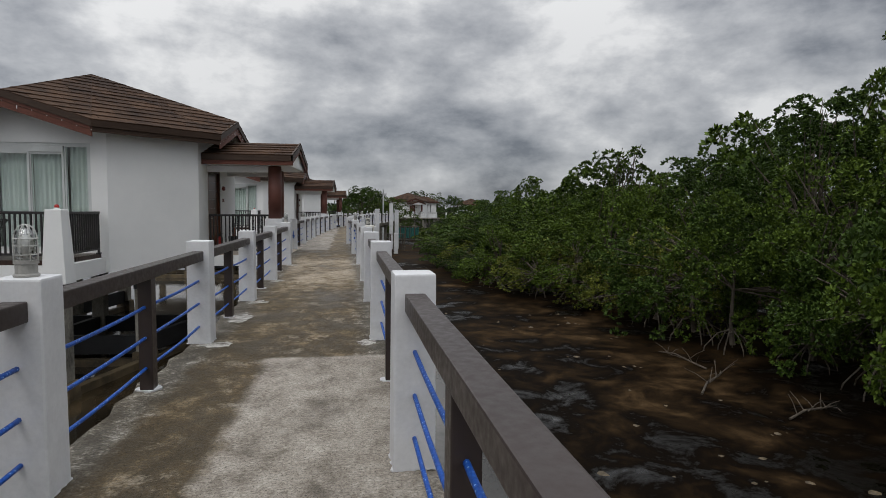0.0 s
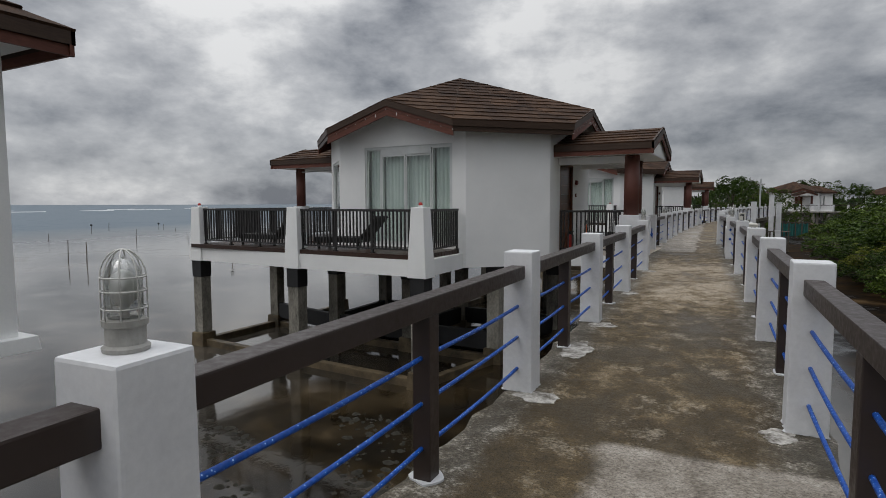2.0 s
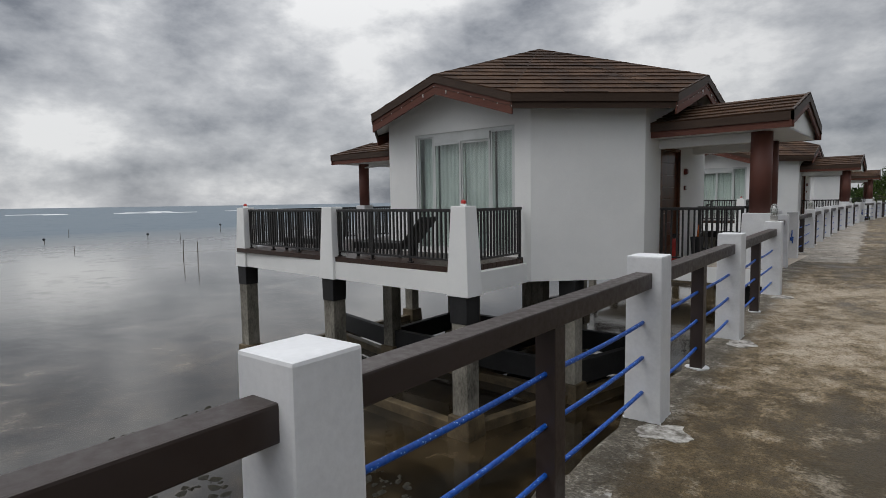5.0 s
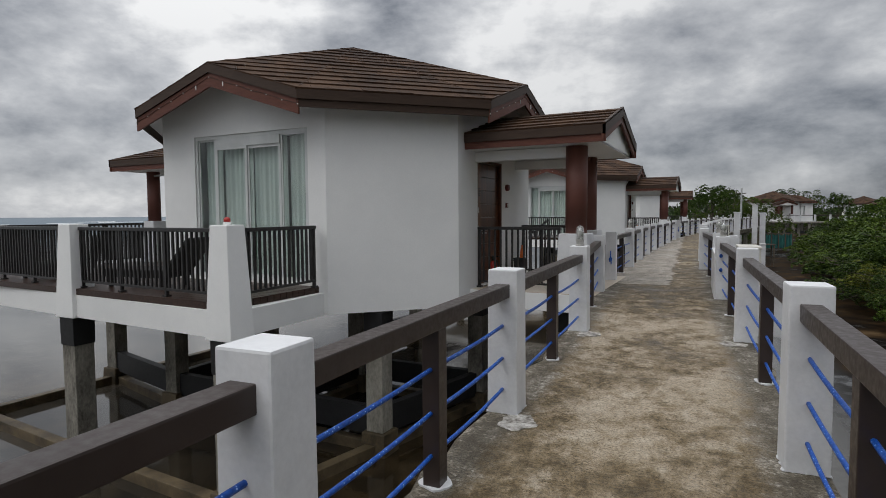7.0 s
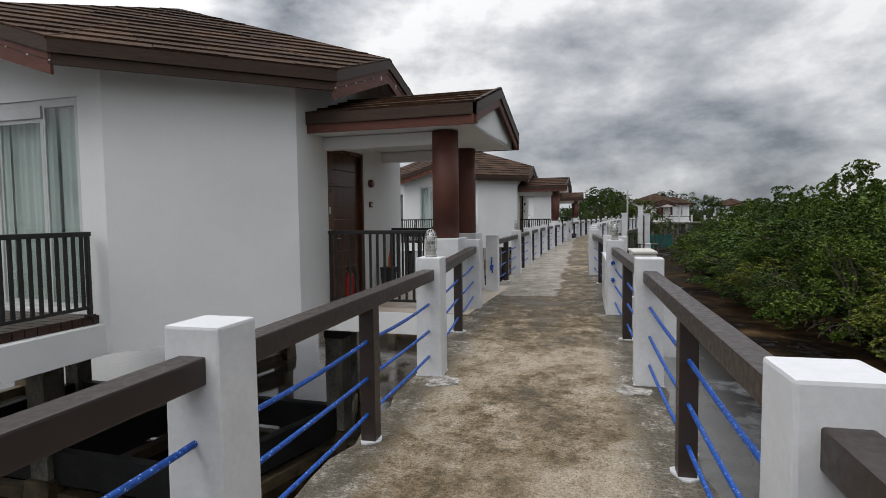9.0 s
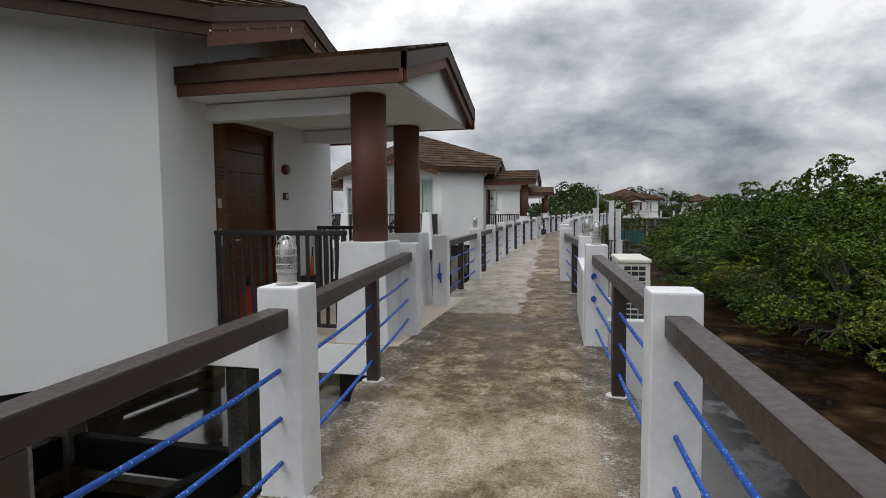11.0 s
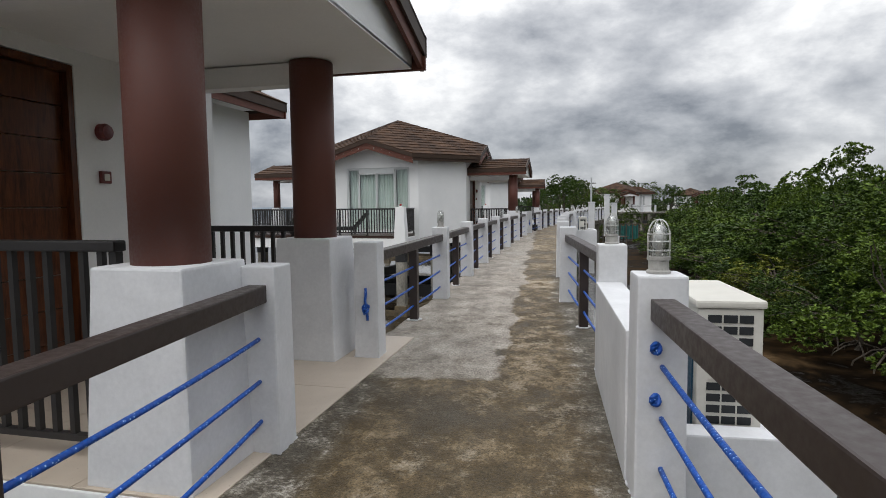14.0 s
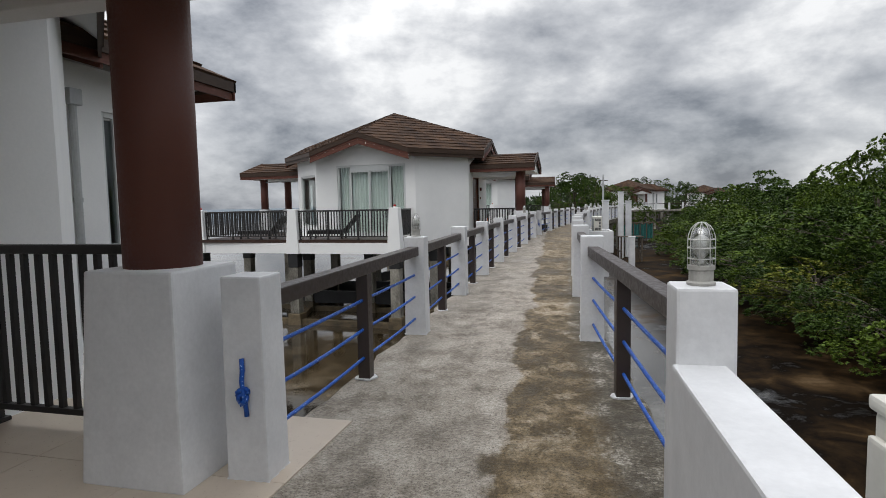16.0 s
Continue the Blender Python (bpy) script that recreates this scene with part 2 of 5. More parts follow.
def make_water():
    m, nt, b = mat("shallow_sea_water", 0.06, 0.0, 0.5)
    pos = nt.nodes.new("ShaderNodeNewGeometry").outputs["Position"]
    sep = nt.nodes.new("ShaderNodeSeparateXYZ")
    nt.links.new(pos, sep.inputs[0])
    big = add_noise(nt, 0.16, 8, 0.62, 0.6, None, "World")
    mid = add_noise(nt, 0.9, 9, 0.68, 0.5, None, "World")
    f = math_of(nt, "ADD", math_of(nt, "MULTIPLY", big, 0.55), math_of(nt, "MULTIPLY", mid, 0.45))
    creek = ramp_of(nt, f, [(0.40, (0.002, 0.0014, 0.0008)), (0.48, (0.005, 0.003, 0.0015)), (0.54, (0.020, 0.012, 0.0055)), (0.60, (0.055, 0.034, 0.016)), (0.66, (0.10, 0.067, 0.036))])
    flat = ramp_of(nt, f, [(0.40, (0.005, 0.0036, 0.0018)), (0.47, (0.016, 0.0112, 0.0056)), (0.54, (0.044, 0.031, 0.016)), (0.60, (0.090, 0.066, 0.037)), (0.66, (0.15, 0.116, 0.072))])
    shore_side = nt.nodes.new("ShaderNodeMapRange")
    shore_side.inputs[1].default_value, shore_side.inputs[2].default_value = 0.8, -1.2
    nt.links.new(sep.outputs[0], shore_side.inputs[0])
    bed = mix_of(nt, shore_side.outputs[0], creek, flat)
    # pale silt lies along the landward foot of the footbridge
    foot = nt.nodes.new("ShaderNodeMapRange")
    foot.inputs[1].default_value, foot.inputs[2].default_value = 3.3, 1.9
    nt.links.new(math_of(nt, "ADD", sep.outputs[0], math_of(nt, "MULTIPLY", math_of(nt, "SUBTRACT", mid, 0.5), 2.4)), foot.inputs[0])
    foot_sea = nt.nodes.new("ShaderNodeMapRange")
    foot_sea.inputs[1].default_value, foot_sea.inputs[2].default_value = -1.2, 0.0
    nt.links.new(sep.outputs[0], foot_sea.inputs[0])
    pale = ramp_of(nt, f, [(0.4, (0.05, 0.046, 0.039)), (0.5, (0.13, 0.124, 0.112)), (0.62, (0.20, 0.19, 0.172))])
    bed = mix_of(nt, math_of(nt, "MULTIPLY", foot.outputs[0], foot_sea.outputs[0]), bed, pale)
    # seaward the bed is pale silt under a thin sheet of water
    out = nt.nodes.new("ShaderNodeMapRange")
    out.inputs[1].default_value, out.inputs[2].default_value = -7.0, -28.0
    nt.links.new(math_of(nt, "ADD", sep.outputs[0], math_of(nt, "MULTIPLY", math_of(nt, "SUBTRACT", big, 0.5), 26.0)), out.inputs[0])
    silt = ramp_of(nt, f, [(0.4, (0.06, 0.056, 0.048)), (0.5, (0.125, 0.119, 0.108)), (0.62, (0.24, 0.228, 0.21))])
    c = mix_of(nt, out.outputs[0], bed, silt)
    # far out, a blue-grey base colour stands in for the sky the waves reflect
    far_sky_tint = nt.nodes.new("ShaderNodeMapRange")
    far_sky_tint.inputs[1].default_value, far_sky_tint.inputs[2].default_value = -45.0, -110.0
    nt.links.new(sep.outputs[0], far_sky_tint.inputs[0])
    c = mix_of(nt, far_sky_tint.outputs[0], c, (0.15, 0.185, 0.215))
    nt.links.new(c, b.inputs["Base Color"])
    rp = add_noise(nt, 3.0, 5, 0.6, 0.4, (1, 0.5, 1), "World")
    rp2 = add_noise(nt, 14.0, 3, 0.6, 0.0, (1, 0.6, 1), "World")
    mud = nt.nodes.new("ShaderNodeMapRange")
    mud.inputs[1].default_value, mud.inputs[2].default_value = 0.53, 0.60
    mud.inputs[3].default_value, mud.inputs[4].default_value = 0.04, 0.2
    nt.links.new(f, mud.inputs[0])
    rough = math_of(nt, "ADD", mud.outputs[0], math_of(nt, "MULTIPLY", far_sky_tint.outputs[0], 0.5))
    # landward most of the bed is bare wet mud with a few pools
    land = nt.nodes.new("ShaderNodeMapRange")
    land.inputs[1].default_value, land.inputs[2].default_value = 2.0, 4.0
    nt.links.new(sep.outputs[0], land.inputs[0])
    bare = nt.nodes.new("ShaderNodeMapRange")
    bare.inputs[1].default_value, bare.inputs[2].default_value = 0.38, 0.46
    nt.links.new(f, bare.inputs[0])
    bank = math_of(nt, "MULTIPLY", land.outputs[0], bare.outputs[0])
    rough = math_of(nt, "ADD", rough, math_of(nt, "MULTIPLY", bank, 0.6), True)
    nt.links.new(rough, b.inputs["Roughness"])
    nt.links.new(math_of(nt, "SUBTRACT", 0.5, math_of(nt, "ADD", math_of(nt, "MULTIPLY", far_sky_tint.outputs[0], 0.42), math_of(nt, "MULTIPLY", bank, 0.48)), True), b.inputs["Specular IOR Level"])
    bump_of(nt, b, math_of(nt, "ADD", rp, math_of(nt, "MULTIPLY", rp2, 0.3)), 0.1, 0.03)
    return m


def make_leaf(name, dark, light):
    m, nt, b = mat(name, 0.55, 0.0, 0.14)
    isl = nt.nodes.new("ShaderNodeNewGeometry").outputs["Random Per Island"]
    ob = nt.nodes.new("ShaderNodeObjectInfo").outputs["Random"]
    patch = add_noise(nt, 0.55, 4, 0.6, 0.3, None, "World")
    v = math_of(nt, "ADD", math_of(nt, "MULTIPLY", isl, 0.55), math_of(nt, "ADD", math_of(nt, "MULTIPLY", patch, 0.7), math_of(nt, "MULTIPLY", ob, 0.2)))
    mid = tuple((a + c) / 2 for a, c in zip(dark, light))
    nt.links.new(ramp_of(nt, v, [(0.3, dark), (0.7, mid), (1.05, light)]), b.inputs["Base Color"])
    b.inputs["Transmission Weight"].default_value = 0.0
    return m


def make_rope():
    m, nt, b = mat("blue_braided_rope", 0.5)
    w = nt.nodes.new("ShaderNodeTexVoronoi")
    w.inputs["Scale"].default_value = 55
    tc = nt.nodes.new("ShaderNodeNewGeometry")
    nt.links.new(tc.outputs["Position"], w.inputs["Vector"])
    r = ramp_of(nt, w.outputs["Distance"], [(0.14, (0.45, 0.64, 0.9)), (0.20, (0.002, 0.095, 0.46)), (0.8, (0.001, 0.055, 0.32))])
    nt.links.new(r, b.inputs["Base Color"])
    bump_of(nt, b, w.outputs["Distance"], 0.6, 0.006)
    return m


def make_shingle():
    m, nt, b = mat("brown_roof_shingle", 0.8, 0.0, 0.2)
    ob = nt.nodes.new("ShaderNodeNewGeometry").outputs["Random Per Island"]
    f = add_noise(nt, 1.1, 8, 0.65, 0.3, None, "World")
    g = add_noise(nt, 30, 5, 0.7, 0.0, (1, 1, 2), "World")
    v = math_of(nt, "ADD", math_of(nt, "MULTIPLY", ob, 0.12), math_of(nt, "ADD", math_of(nt, "MULTIPLY", f, 0.53), math_of(nt, "MULTIPLY", g, 0.42)))
    nt.links.new(ramp_of(nt, v, [(0.36, (0.009, 0.0046, 0.0026)), (0.5, (0.036, 0.0180, 0.0095)), (0.62, (0.078, 0.041, 0.022)), (0.8, (0.14, 0.082, 0.048))]), b.inputs["Base Color"])
    bump_of(nt, b, g, 0.35, 0.006)
    return m


def make_wood(name, dark, light, rough, stretch):
    m, nt, b = mat(name, rough, 0.0, 0.3)
    f = add_noise(nt, 3.0, 8, 0.6, 1.2, stretch, "Object")
    g = add_noise(nt, 18.0, 4, 0.6, 0.4, stretch, "Object")
    v = math_of(nt, "ADD", math_of(nt, "MULTIPLY", f, 0.65), math_of(nt, "MULTIPLY", g, 0.35))
    nt.links.new(ramp_of(nt, v, [(0.34, dark), (0.66, light)]), b.inputs["Base Color"])
    bump_of(nt, b, v, 0.12, 0.004)
    return m


def make_glass(name, tint, rough=0.02, mixin=0.25):
    m, nt, b = mat(name, rough)
    out = nt.nodes["Material Output"]
    gl = nt.nodes.new("ShaderNodeBsdfGlossy")
    gl.inputs["Roughness"].default_value = rough
    tr = nt.nodes.new("ShaderNodeBsdfTransparent")
    tr.inputs[0].default_value = (*tint, 1)
    fr = nt.nodes.new("ShaderNodeLayerWeight")
    mx = nt.nodes.new("ShaderNodeMixShader")
    rim = math_of(nt, "MULTIPLY", math_of(nt, "POWER", fr.outputs["Facing"], 4.0), 0.6)
    nt.links.new(math_of(nt, "ADD", rim, mixin, True), mx.inputs[0])
    nt.links.new(tr.outputs[0], mx.inputs[1])
    nt.links.new(gl.outputs[0], mx.inputs[2])
    nt.links.new(mx.outputs[0], out.inputs[0])
    return m


M_WALL = mottled("white_stucco_wall", (0.77, 0.775, 0.765), (0.87, 0.87, 0.855), 0.6, 0.75, 45, 0.12)
M_POST = mottled("white_painted_concrete", (0.57, 0.575, 0.585), (0.73, 0.735, 0.745), 2.2, 0.6, 38, 0.35)
M_MORTAR = mottled("spilled_mortar", (0.12, 0.105, 0.085), (0.56, 0.54, 0.50), 9, 0.85, 45, 0.5, lo=0.4, hi=0.6)
M_FLOOR = make_walk_concrete()
M_RAIL = mottled("dark_brown_painted_rail", (0.030, 0.020, 0.0165), (0.042, 0.029, 0.025), 1.6, 0.42, 30, 0.015)
M_ROPE = make_rope()
M_SHINGLE = make_shingle()
M_FASCIA = make_wood("dark_brown_fascia", (0.034, 0.019, 0.012), (0.062, 0.037, 0.024), 0.55, (1, 1, 6))
M_FASCIA2 = make_wood("red_brown_fascia_board", (0.085, 0.028, 0.018), (0.15, 0.055, 0.036), 0.55, (1, 1, 6))
M_COLUMN = mottled("red_brown_painted_column", (0.098, 0.033, 0.023), (0.145, 0.052, 0.037), 0.8, 0.6, 60, 0.12)
M_BALUST = mottled("black_brown_balustrade", (0.010, 0.009, 0.009), (0.024, 0.021, 0.020), 3, 0.42, 50, 0.1)
M_LEG = mottled("weathered_concrete_leg", (0.05, 0.045, 0.034), (0.40, 0.375, 0.32), 1.4, 0.85, 25, 0.5, stretch=(1, 1, 0.5))
M_BLACK = mottled("black_painted_concrete", (0.007, 0.007, 0.008), (0.022, 0.022, 0.023), 2, 0.6, 30, 0.3)
M_FOOT = mottled("brown_wet_footing", (0.022, 0.016, 0.008), (0.17, 0.125, 0.068), 2.0, 0.6, 25, 0.5)
M_DECK = make_wood("dark_wet_deck_board", (0.018, 0.009, 0.006), (0.06, 0.032, 0.022), 0.35, (6, 0.8, 6))
M_DOOR = make_wood("varnished_hardwood_door", (0.034, 0.011, 0.005), (0.145, 0.046, 0.016), 0.28, (6, 6, 0.7))
M_DOOR2 = make_wood("light_hardwood_door_frame", (0.10, 0.036, 0.014), (0.20, 0.085, 0.034), 0.35, (6, 6, 0.7))
M_ALU = mottled("white_aluminium_frame", (0.56, 0.58, 0.57), (0.68, 0.70, 0.69), 2, 0.4, 40, 0.05)
M_CURTAIN = mottled("pale_green_curtain", (0.60, 0.65, 0.615), (0.80, 0.83, 0.79), 1.2, 0.9, 30, 0.1)
M_GLASS = make_glass("window_glass", (0.92, 0.955, 0.945), 0.02, 0.05)
M_LAMPGLASS = make_glass("clear_lamp_glass", (0.80, 0.81, 0.79), 0.22, 0.34)
M_GALV = mottled("galvanised_cage", (0.46, 0.46, 0.44), (0.62, 0.62, 0.59), 6, 0.4, 60, 0.1, metal=0.0)
M_LAMPBASE = mottled("grey_cast_lamp_base", (0.26, 0.255, 0.235), (0.42, 0.41, 0.38), 9, 0.6, 60, 0.2)
M_BULB = mottled("frosted_white_bulb", (0.72, 0.72, 0.70), (0.82, 0.82, 0.80), 3, 0.5, 30, 0.02)
M_TILE = mottled("beige_porch_tile", (0.46, 0.385, 0.305), (0.56, 0.48, 0.39), 1.5, 0.38, 60, 0.05)
M_WATER = make_water()
M_LEAF = make_leaf("mangrove_leaf", (0.009, 0.023, 0.004), (0.112, 0.168, 0.022))
M_LEAFY = make_leaf("yellowing_mangrove_leaf", (0.033, 0.050, 0.008), (0.21, 0.23, 0.038))
M_LEAFD = make_leaf("dark_mangrove_leaf", (0.007, 0.017, 0.004), (0.068, 0.114, 0.019))
M_BARK = mottled("mangrove_bark", (0.035, 0.027, 0.020), (0.15, 0.125, 0.095), 5, 0.9, 30, 0.5)
M_ACBODY = mottled("cream_metal_casing", (0.55, 0.53, 0.47), (0.66, 0.64, 0.58), 2, 0.5, 50, 0.05)
M_ACBLUE = mottled("blue_plastic_panel", (0.006, 0.045, 0.085), (0.012, 0.075, 0.13), 2, 0.45, 50, 0.05)
M_SLOT = mottled("dark_slot", (0.01, 0.012, 0.014), (0.02, 0.022, 0.025), 4, 0.6, 30, 0.05)
M_RED = mottled("red_enamel", (0.28, 0.012, 0.008), (0.42, 0.022, 0.014), 4, 0.4, 40, 0.05)
M_DKRED = mottled("maroon_plastic", (0.09, 0.012, 0.010), (0.15, 0.022, 0.018), 4, 0.4, 40, 0.05)
M_ORANGE = mottled("orange_cloth", (0.55, 0.11, 0.02), (0.72, 0.18, 0.04), 6, 0.8, 40, 0.2)
M_CHAIR = mottled("black_woven_rattan", (0.006, 0.006, 0.006), (0.022, 0.02, 0.019), 8, 0.6, 80, 0.6)
M_PIPE = mottled("grey_plastic_pipe", (0.36, 0.37, 0.37), (0.48, 0.49, 0.49), 3, 0.45, 40, 0.05)
M_TEAL = mottled("teal_netting", (0.01, 0.075, 0.07), (0.03, 0.16, 0.14), 3, 0.85, 40, 0.5)
M_STICK = mottled("dead_wood", (0.035, 0.028, 0.021), (0.13, 0.105, 0.078), 8, 0.9, 40, 0.4)
M_WEED = mottled("washed_up_weed", (0.008, 0.008, 0.005), (0.035, 0.030, 0.018), 9, 0.92, 60, 0.6)
M_SURF = mottled("white_surf", (0.6, 0.62, 0.63), (0.8, 0.81, 0.82), 2, 0.9, 20, 0.1)
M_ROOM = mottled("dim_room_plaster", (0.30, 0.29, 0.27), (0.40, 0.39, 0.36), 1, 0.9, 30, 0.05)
M_HILL = make_leaf("far_woods_leaf", (0.014, 0.030, 0.010), (0.055, 0.085, 0.03))


# ---------- builders ----------
def part(name, bm, material, parent=None, label="", smooth=False):
    me = bpy.data.meshes.new(name)
    bm.normal_update()
    bm.to_mesh(me)
    bm.free()
    me.materials.append(material)
    if smooth:
        for p in me.polygons:
            p.use_smooth = True
    ob = new(name, me)
    if parent is not None:
        ob.parent = parent
    if label:
        ob["label"] = label
    return ob


def thing(name, label, category, group="", kind="", at=(0, 0, 0), rz=0):
    e = new(name)
    e.empty_display_size = 0.2
    e.matrix_basis = pose(*at, 0, 0, rz)
    return tagged(e, label, category, group, kind)


def add_box(bm, lo, hi, bevel=0.0, m=None):
    c = [(a + b) / 2 for a, b in zip(lo, hi)]
    s = [abs(b - a) for a, b in zip(lo, hi)]
    r = bmesh.ops.create_cube(bm, size=1.0)
    vs = r["verts"]
    for v in vs:
        v.co = Vector((c[0] + v.co.x * s[0], c[1] + v.co.y * s[1], c[2] + v.co.z * s[2]))
    if bevel > 0:
        es = list({e for v in vs for e in v.link_edges})
        r2 = bmesh.ops.bevel(bm, geom=es, offset=bevel, segments=2, affect="EDGES", profile=0.6)
        vs = list({v for f in r2["faces"] for v in f.verts} | {v for v in vs if v.is_valid})
    if m is not None:
        for v in vs:
            v.co = m @ v.co
    return vs


def box(lo, hi, bevel=0.0, m=None):
    bm = bmesh.new()
    add_box(bm, lo, hi, bevel, m)
    return bm


def add_taper(bm, c0, s0, z0, c1, s1, z1, bevel=0.012):
    """A square pier whose foot (c0, s0) and head (c1, s1) differ."""
    vs = add_box(bm, (-0.5, -0.5, 0), (0.5, 0.5, 1), 0)
    for v in vs:
        k = v.co.z
        cx, cy = c0[0] + (c1[0] - c0[0]) * k, c0[1] + (c1[1] - c0[1]) * k
        sx, sy = s0[0] + (s1[0] - s0[0]) * k, s0[1] + (s1[1] - s0[1]) * k
        v.co = Vector((cx + v.co.x * sx, cy + v.co.y * sy, z0 + (z1 - z0) * k))
    if bevel:
        bmesh.ops.bevel(bm, geom=list({e for v in vs for e in v.link_edges}), offset=bevel, segments=2, affect="EDGES", profile=0.6)


def add_tube(bm, pts, r, seg=8, taper=None, cap=True):
    rings = []
    n = len(pts)
    pts = [Vector(p) for p in pts]
    for i, p in enumerate(pts):
        d = (pts[min(i + 1, n - 1)] - pts[max(i - 1, 0)]).normalized()
        u = d.cross(Vector((0, 0, 1)) if abs(d.z) < 0.95 else Vector((1, 0, 0))).normalized()
        w = d.cross(u)
        rr = r if taper is None else r + (taper - r) * i / (n - 1)
        rings.append([bm.verts.new(p + (u * math.cos(a) + w * math.sin(a)) * rr) for a in (2 * math.pi * k / seg for k in range(seg))])
    for a, b in zip(rings, rings[1:]):
        for k in range(seg):
            bm.faces.new((a[k], a[(k + 1) % seg], b[(k + 1) % seg], b[k]))
    if cap:
        bm.faces.new(rings[0][::-1])
        bm.faces.new(rings[-1])


def add_lathe(bm, prof, seg=20, at=(0, 0, 0)):
    rings = [[bm.verts.new((at[0] + r * math.cos(2 * math.pi * k / seg), at[1] + r * math.sin(2 * math.pi * k / seg), at[2] + z)) for k in range(seg)] for r, z in prof]
    for a, b in zip(rings, rings[1:]):
        for k in range(seg):
            bm.faces.new((a[k], a[(k + 1) % seg], b[(k + 1) % seg], b[k]))
    bm.faces.new(rings[0][::-1])
    bm.faces.new(rings[-1])


def add_prism(bm, poly, off):
    """A flat polygon made solid by the vector off."""
    off = Vector(off)
    a = [bm.verts.new(Vector(p)) for p in poly]
    b = [bm.verts.new(Vector(p) + off) for p in poly]
    n = len(poly)
    bm.faces.new(a)
    bm.faces.new(b[::-1])
    for i in range(n):
        bm.faces.new((a[i], b[i], b[(i + 1) % n], a[(i + 1) % n]))


def add_board(bm, a, b, down, thick, inward, lift=0.0):
    """A board hung along the edge a-b: down is its height, thick its depth along inward."""
    a, b, inward = Vector(a), Vector(b), Vector(inward)
    z = Vector((0, 0, 1))
    add_prism(bm, [a + z * lift, b + z * lift, b + z * (lift - down), a + z * (lift - down)], inward * thick)


def fixed_normals(bm):
    bmesh.ops.recalc_face_normals(bm, faces=bm.faces)
    return bm


# ---------- sea, bed and walkway ----------
WATER = -3.0


def centre(y):
    """Middle of the walkway at y; it swings a little landwards, then seawards."""
    ys = (-20, 0, 12, 15.5, 18.5, 21, 25, 31, 38, 44, 50, 60, 72, 90)
    xs = (-0.57, -0.57, -0.55, -0.58, -0.78, -0.78, -0.86, -0.72, -0.35, 0.12, 0.75, 2.2, 4.6, 9.0)
    return float(np.interp(y, ys, xs))


def half_width(y):
    """From the middle of the walkway to the middle of its posts; wider at the porches."""
    return float(np.interp(y, (-20, 15.5, 18.6, 21, 24.4, 38, 41.9, 44.2, 47.5, 90), (0.94, 0.95, 1.065, 1.08, 0.93, 0.94, 1.05, 1.05, 0.94, 0.94)))


sea = bmesh.new()
bmesh.ops.create_grid(sea, x_segments=40, y_segments=40, size=6000)
for v in sea.verts:
    v.co.z = WATER
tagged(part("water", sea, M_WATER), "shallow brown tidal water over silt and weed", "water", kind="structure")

slab = bmesh.new()
prev = None
rnd = random.Random(4)
y = -8.0
while y < 78:
    c, HALF = centre(y), half_width(y) + 0.11
    jl, jr = rnd.uniform(-0.03, 0.05), rnd.uniform(-0.03, 0.05)
    ring = [slab.verts.new(p) for p in ((c - HALF - jl, y, -0.01), (c - HALF + 0.04, y, 0.0), (c + HALF - 0.04, y, 0.0), (c + HALF + jr, y, -0.01),
                                        (c + HALF - 0.02, y, -0.30), (c - HALF + 0.02, y, -0.30))]
    if prev:
        for k in range(6):
            slab.faces.new((prev[k], prev[(k + 1) % 6], ring[(k + 1) % 6], ring[k]))
    else:
        slab.faces.new(ring)
    prev = ring
    y += 0.25
slab.faces.new(prev[::-1])
walkway = tagged(part("walkway_floor", fixed_normals(slab), M_FLOOR), "stained weathered concrete footbridge floor over the water", "walkway", kind="structure")
for i, y in enumerate(np.arange(-5.0, 76, 5.6)):
    c = centre(y)
    pier = thing("walkway_pier", "grey concrete pier with a crosshead under the footbridge", "pier", "piers under the footbridge", at=(c, float(y), 0))
    b = bmesh.new()
    add_taper(b, (-0.7, 0), (0.34, 0.34), WATER - 0.6, (-0.7, 0), (0.3, 0.3), -0.62, 0.02)
    part("column", b, M_LEG, pier)
    b = bmesh.new()
    add_taper(b, (0.7, 0), (0.34, 0.34), WATER - 0.6, (0.7, 0), (0.3, 0.3), -0.62, 0.02)
    part("column", b, M_LEG, pier)
    part("crosshead", box((-0.98, -0.18, -0.62), (0.98, 0.18, -0.302), 0.02), M_LEG, pier)

POST_Y_L = [-3.0, 0.15, 2.88, 6.19, 9.03, 11.70, 14.94, 18.75, 20.81, 24.21, 26.95, 29.5, 32.1, 34.9, 38.3, 41.95, 44.2, 47.6, 50.4, 53.2, 56, 58.8, 61.6, 64.9, 67.2, 70.5, 73.3]
POST_Y_R = [-3.0, 0.1, 2.96, 6.13, 8.8, 11.40, 15.0, 18.5, 20.52, 24.11, 26.95, 29.5, 32.1, 34.9, 38.3, 41.95, 43.8, 47.4, 50.4, 53.2, 56, 58.8, 61.6, 64.9, 67.2, 70.5, 73.3]
LAMP_L = (2.88, 14.94, 24.21, 38.3, 47.6, 58.8, 70.5)
LAMP_R = (18.5, 20.52, 41.95, 43.8, 50.4, 56, 61.6, 67.2)
OPEN_L = (18.75, 41.95, 64.9)
OPEN_R = (18.5, 41.95)


def post_at(side, y):
    x = centre(y) + side * half_width(y)
    return x, y


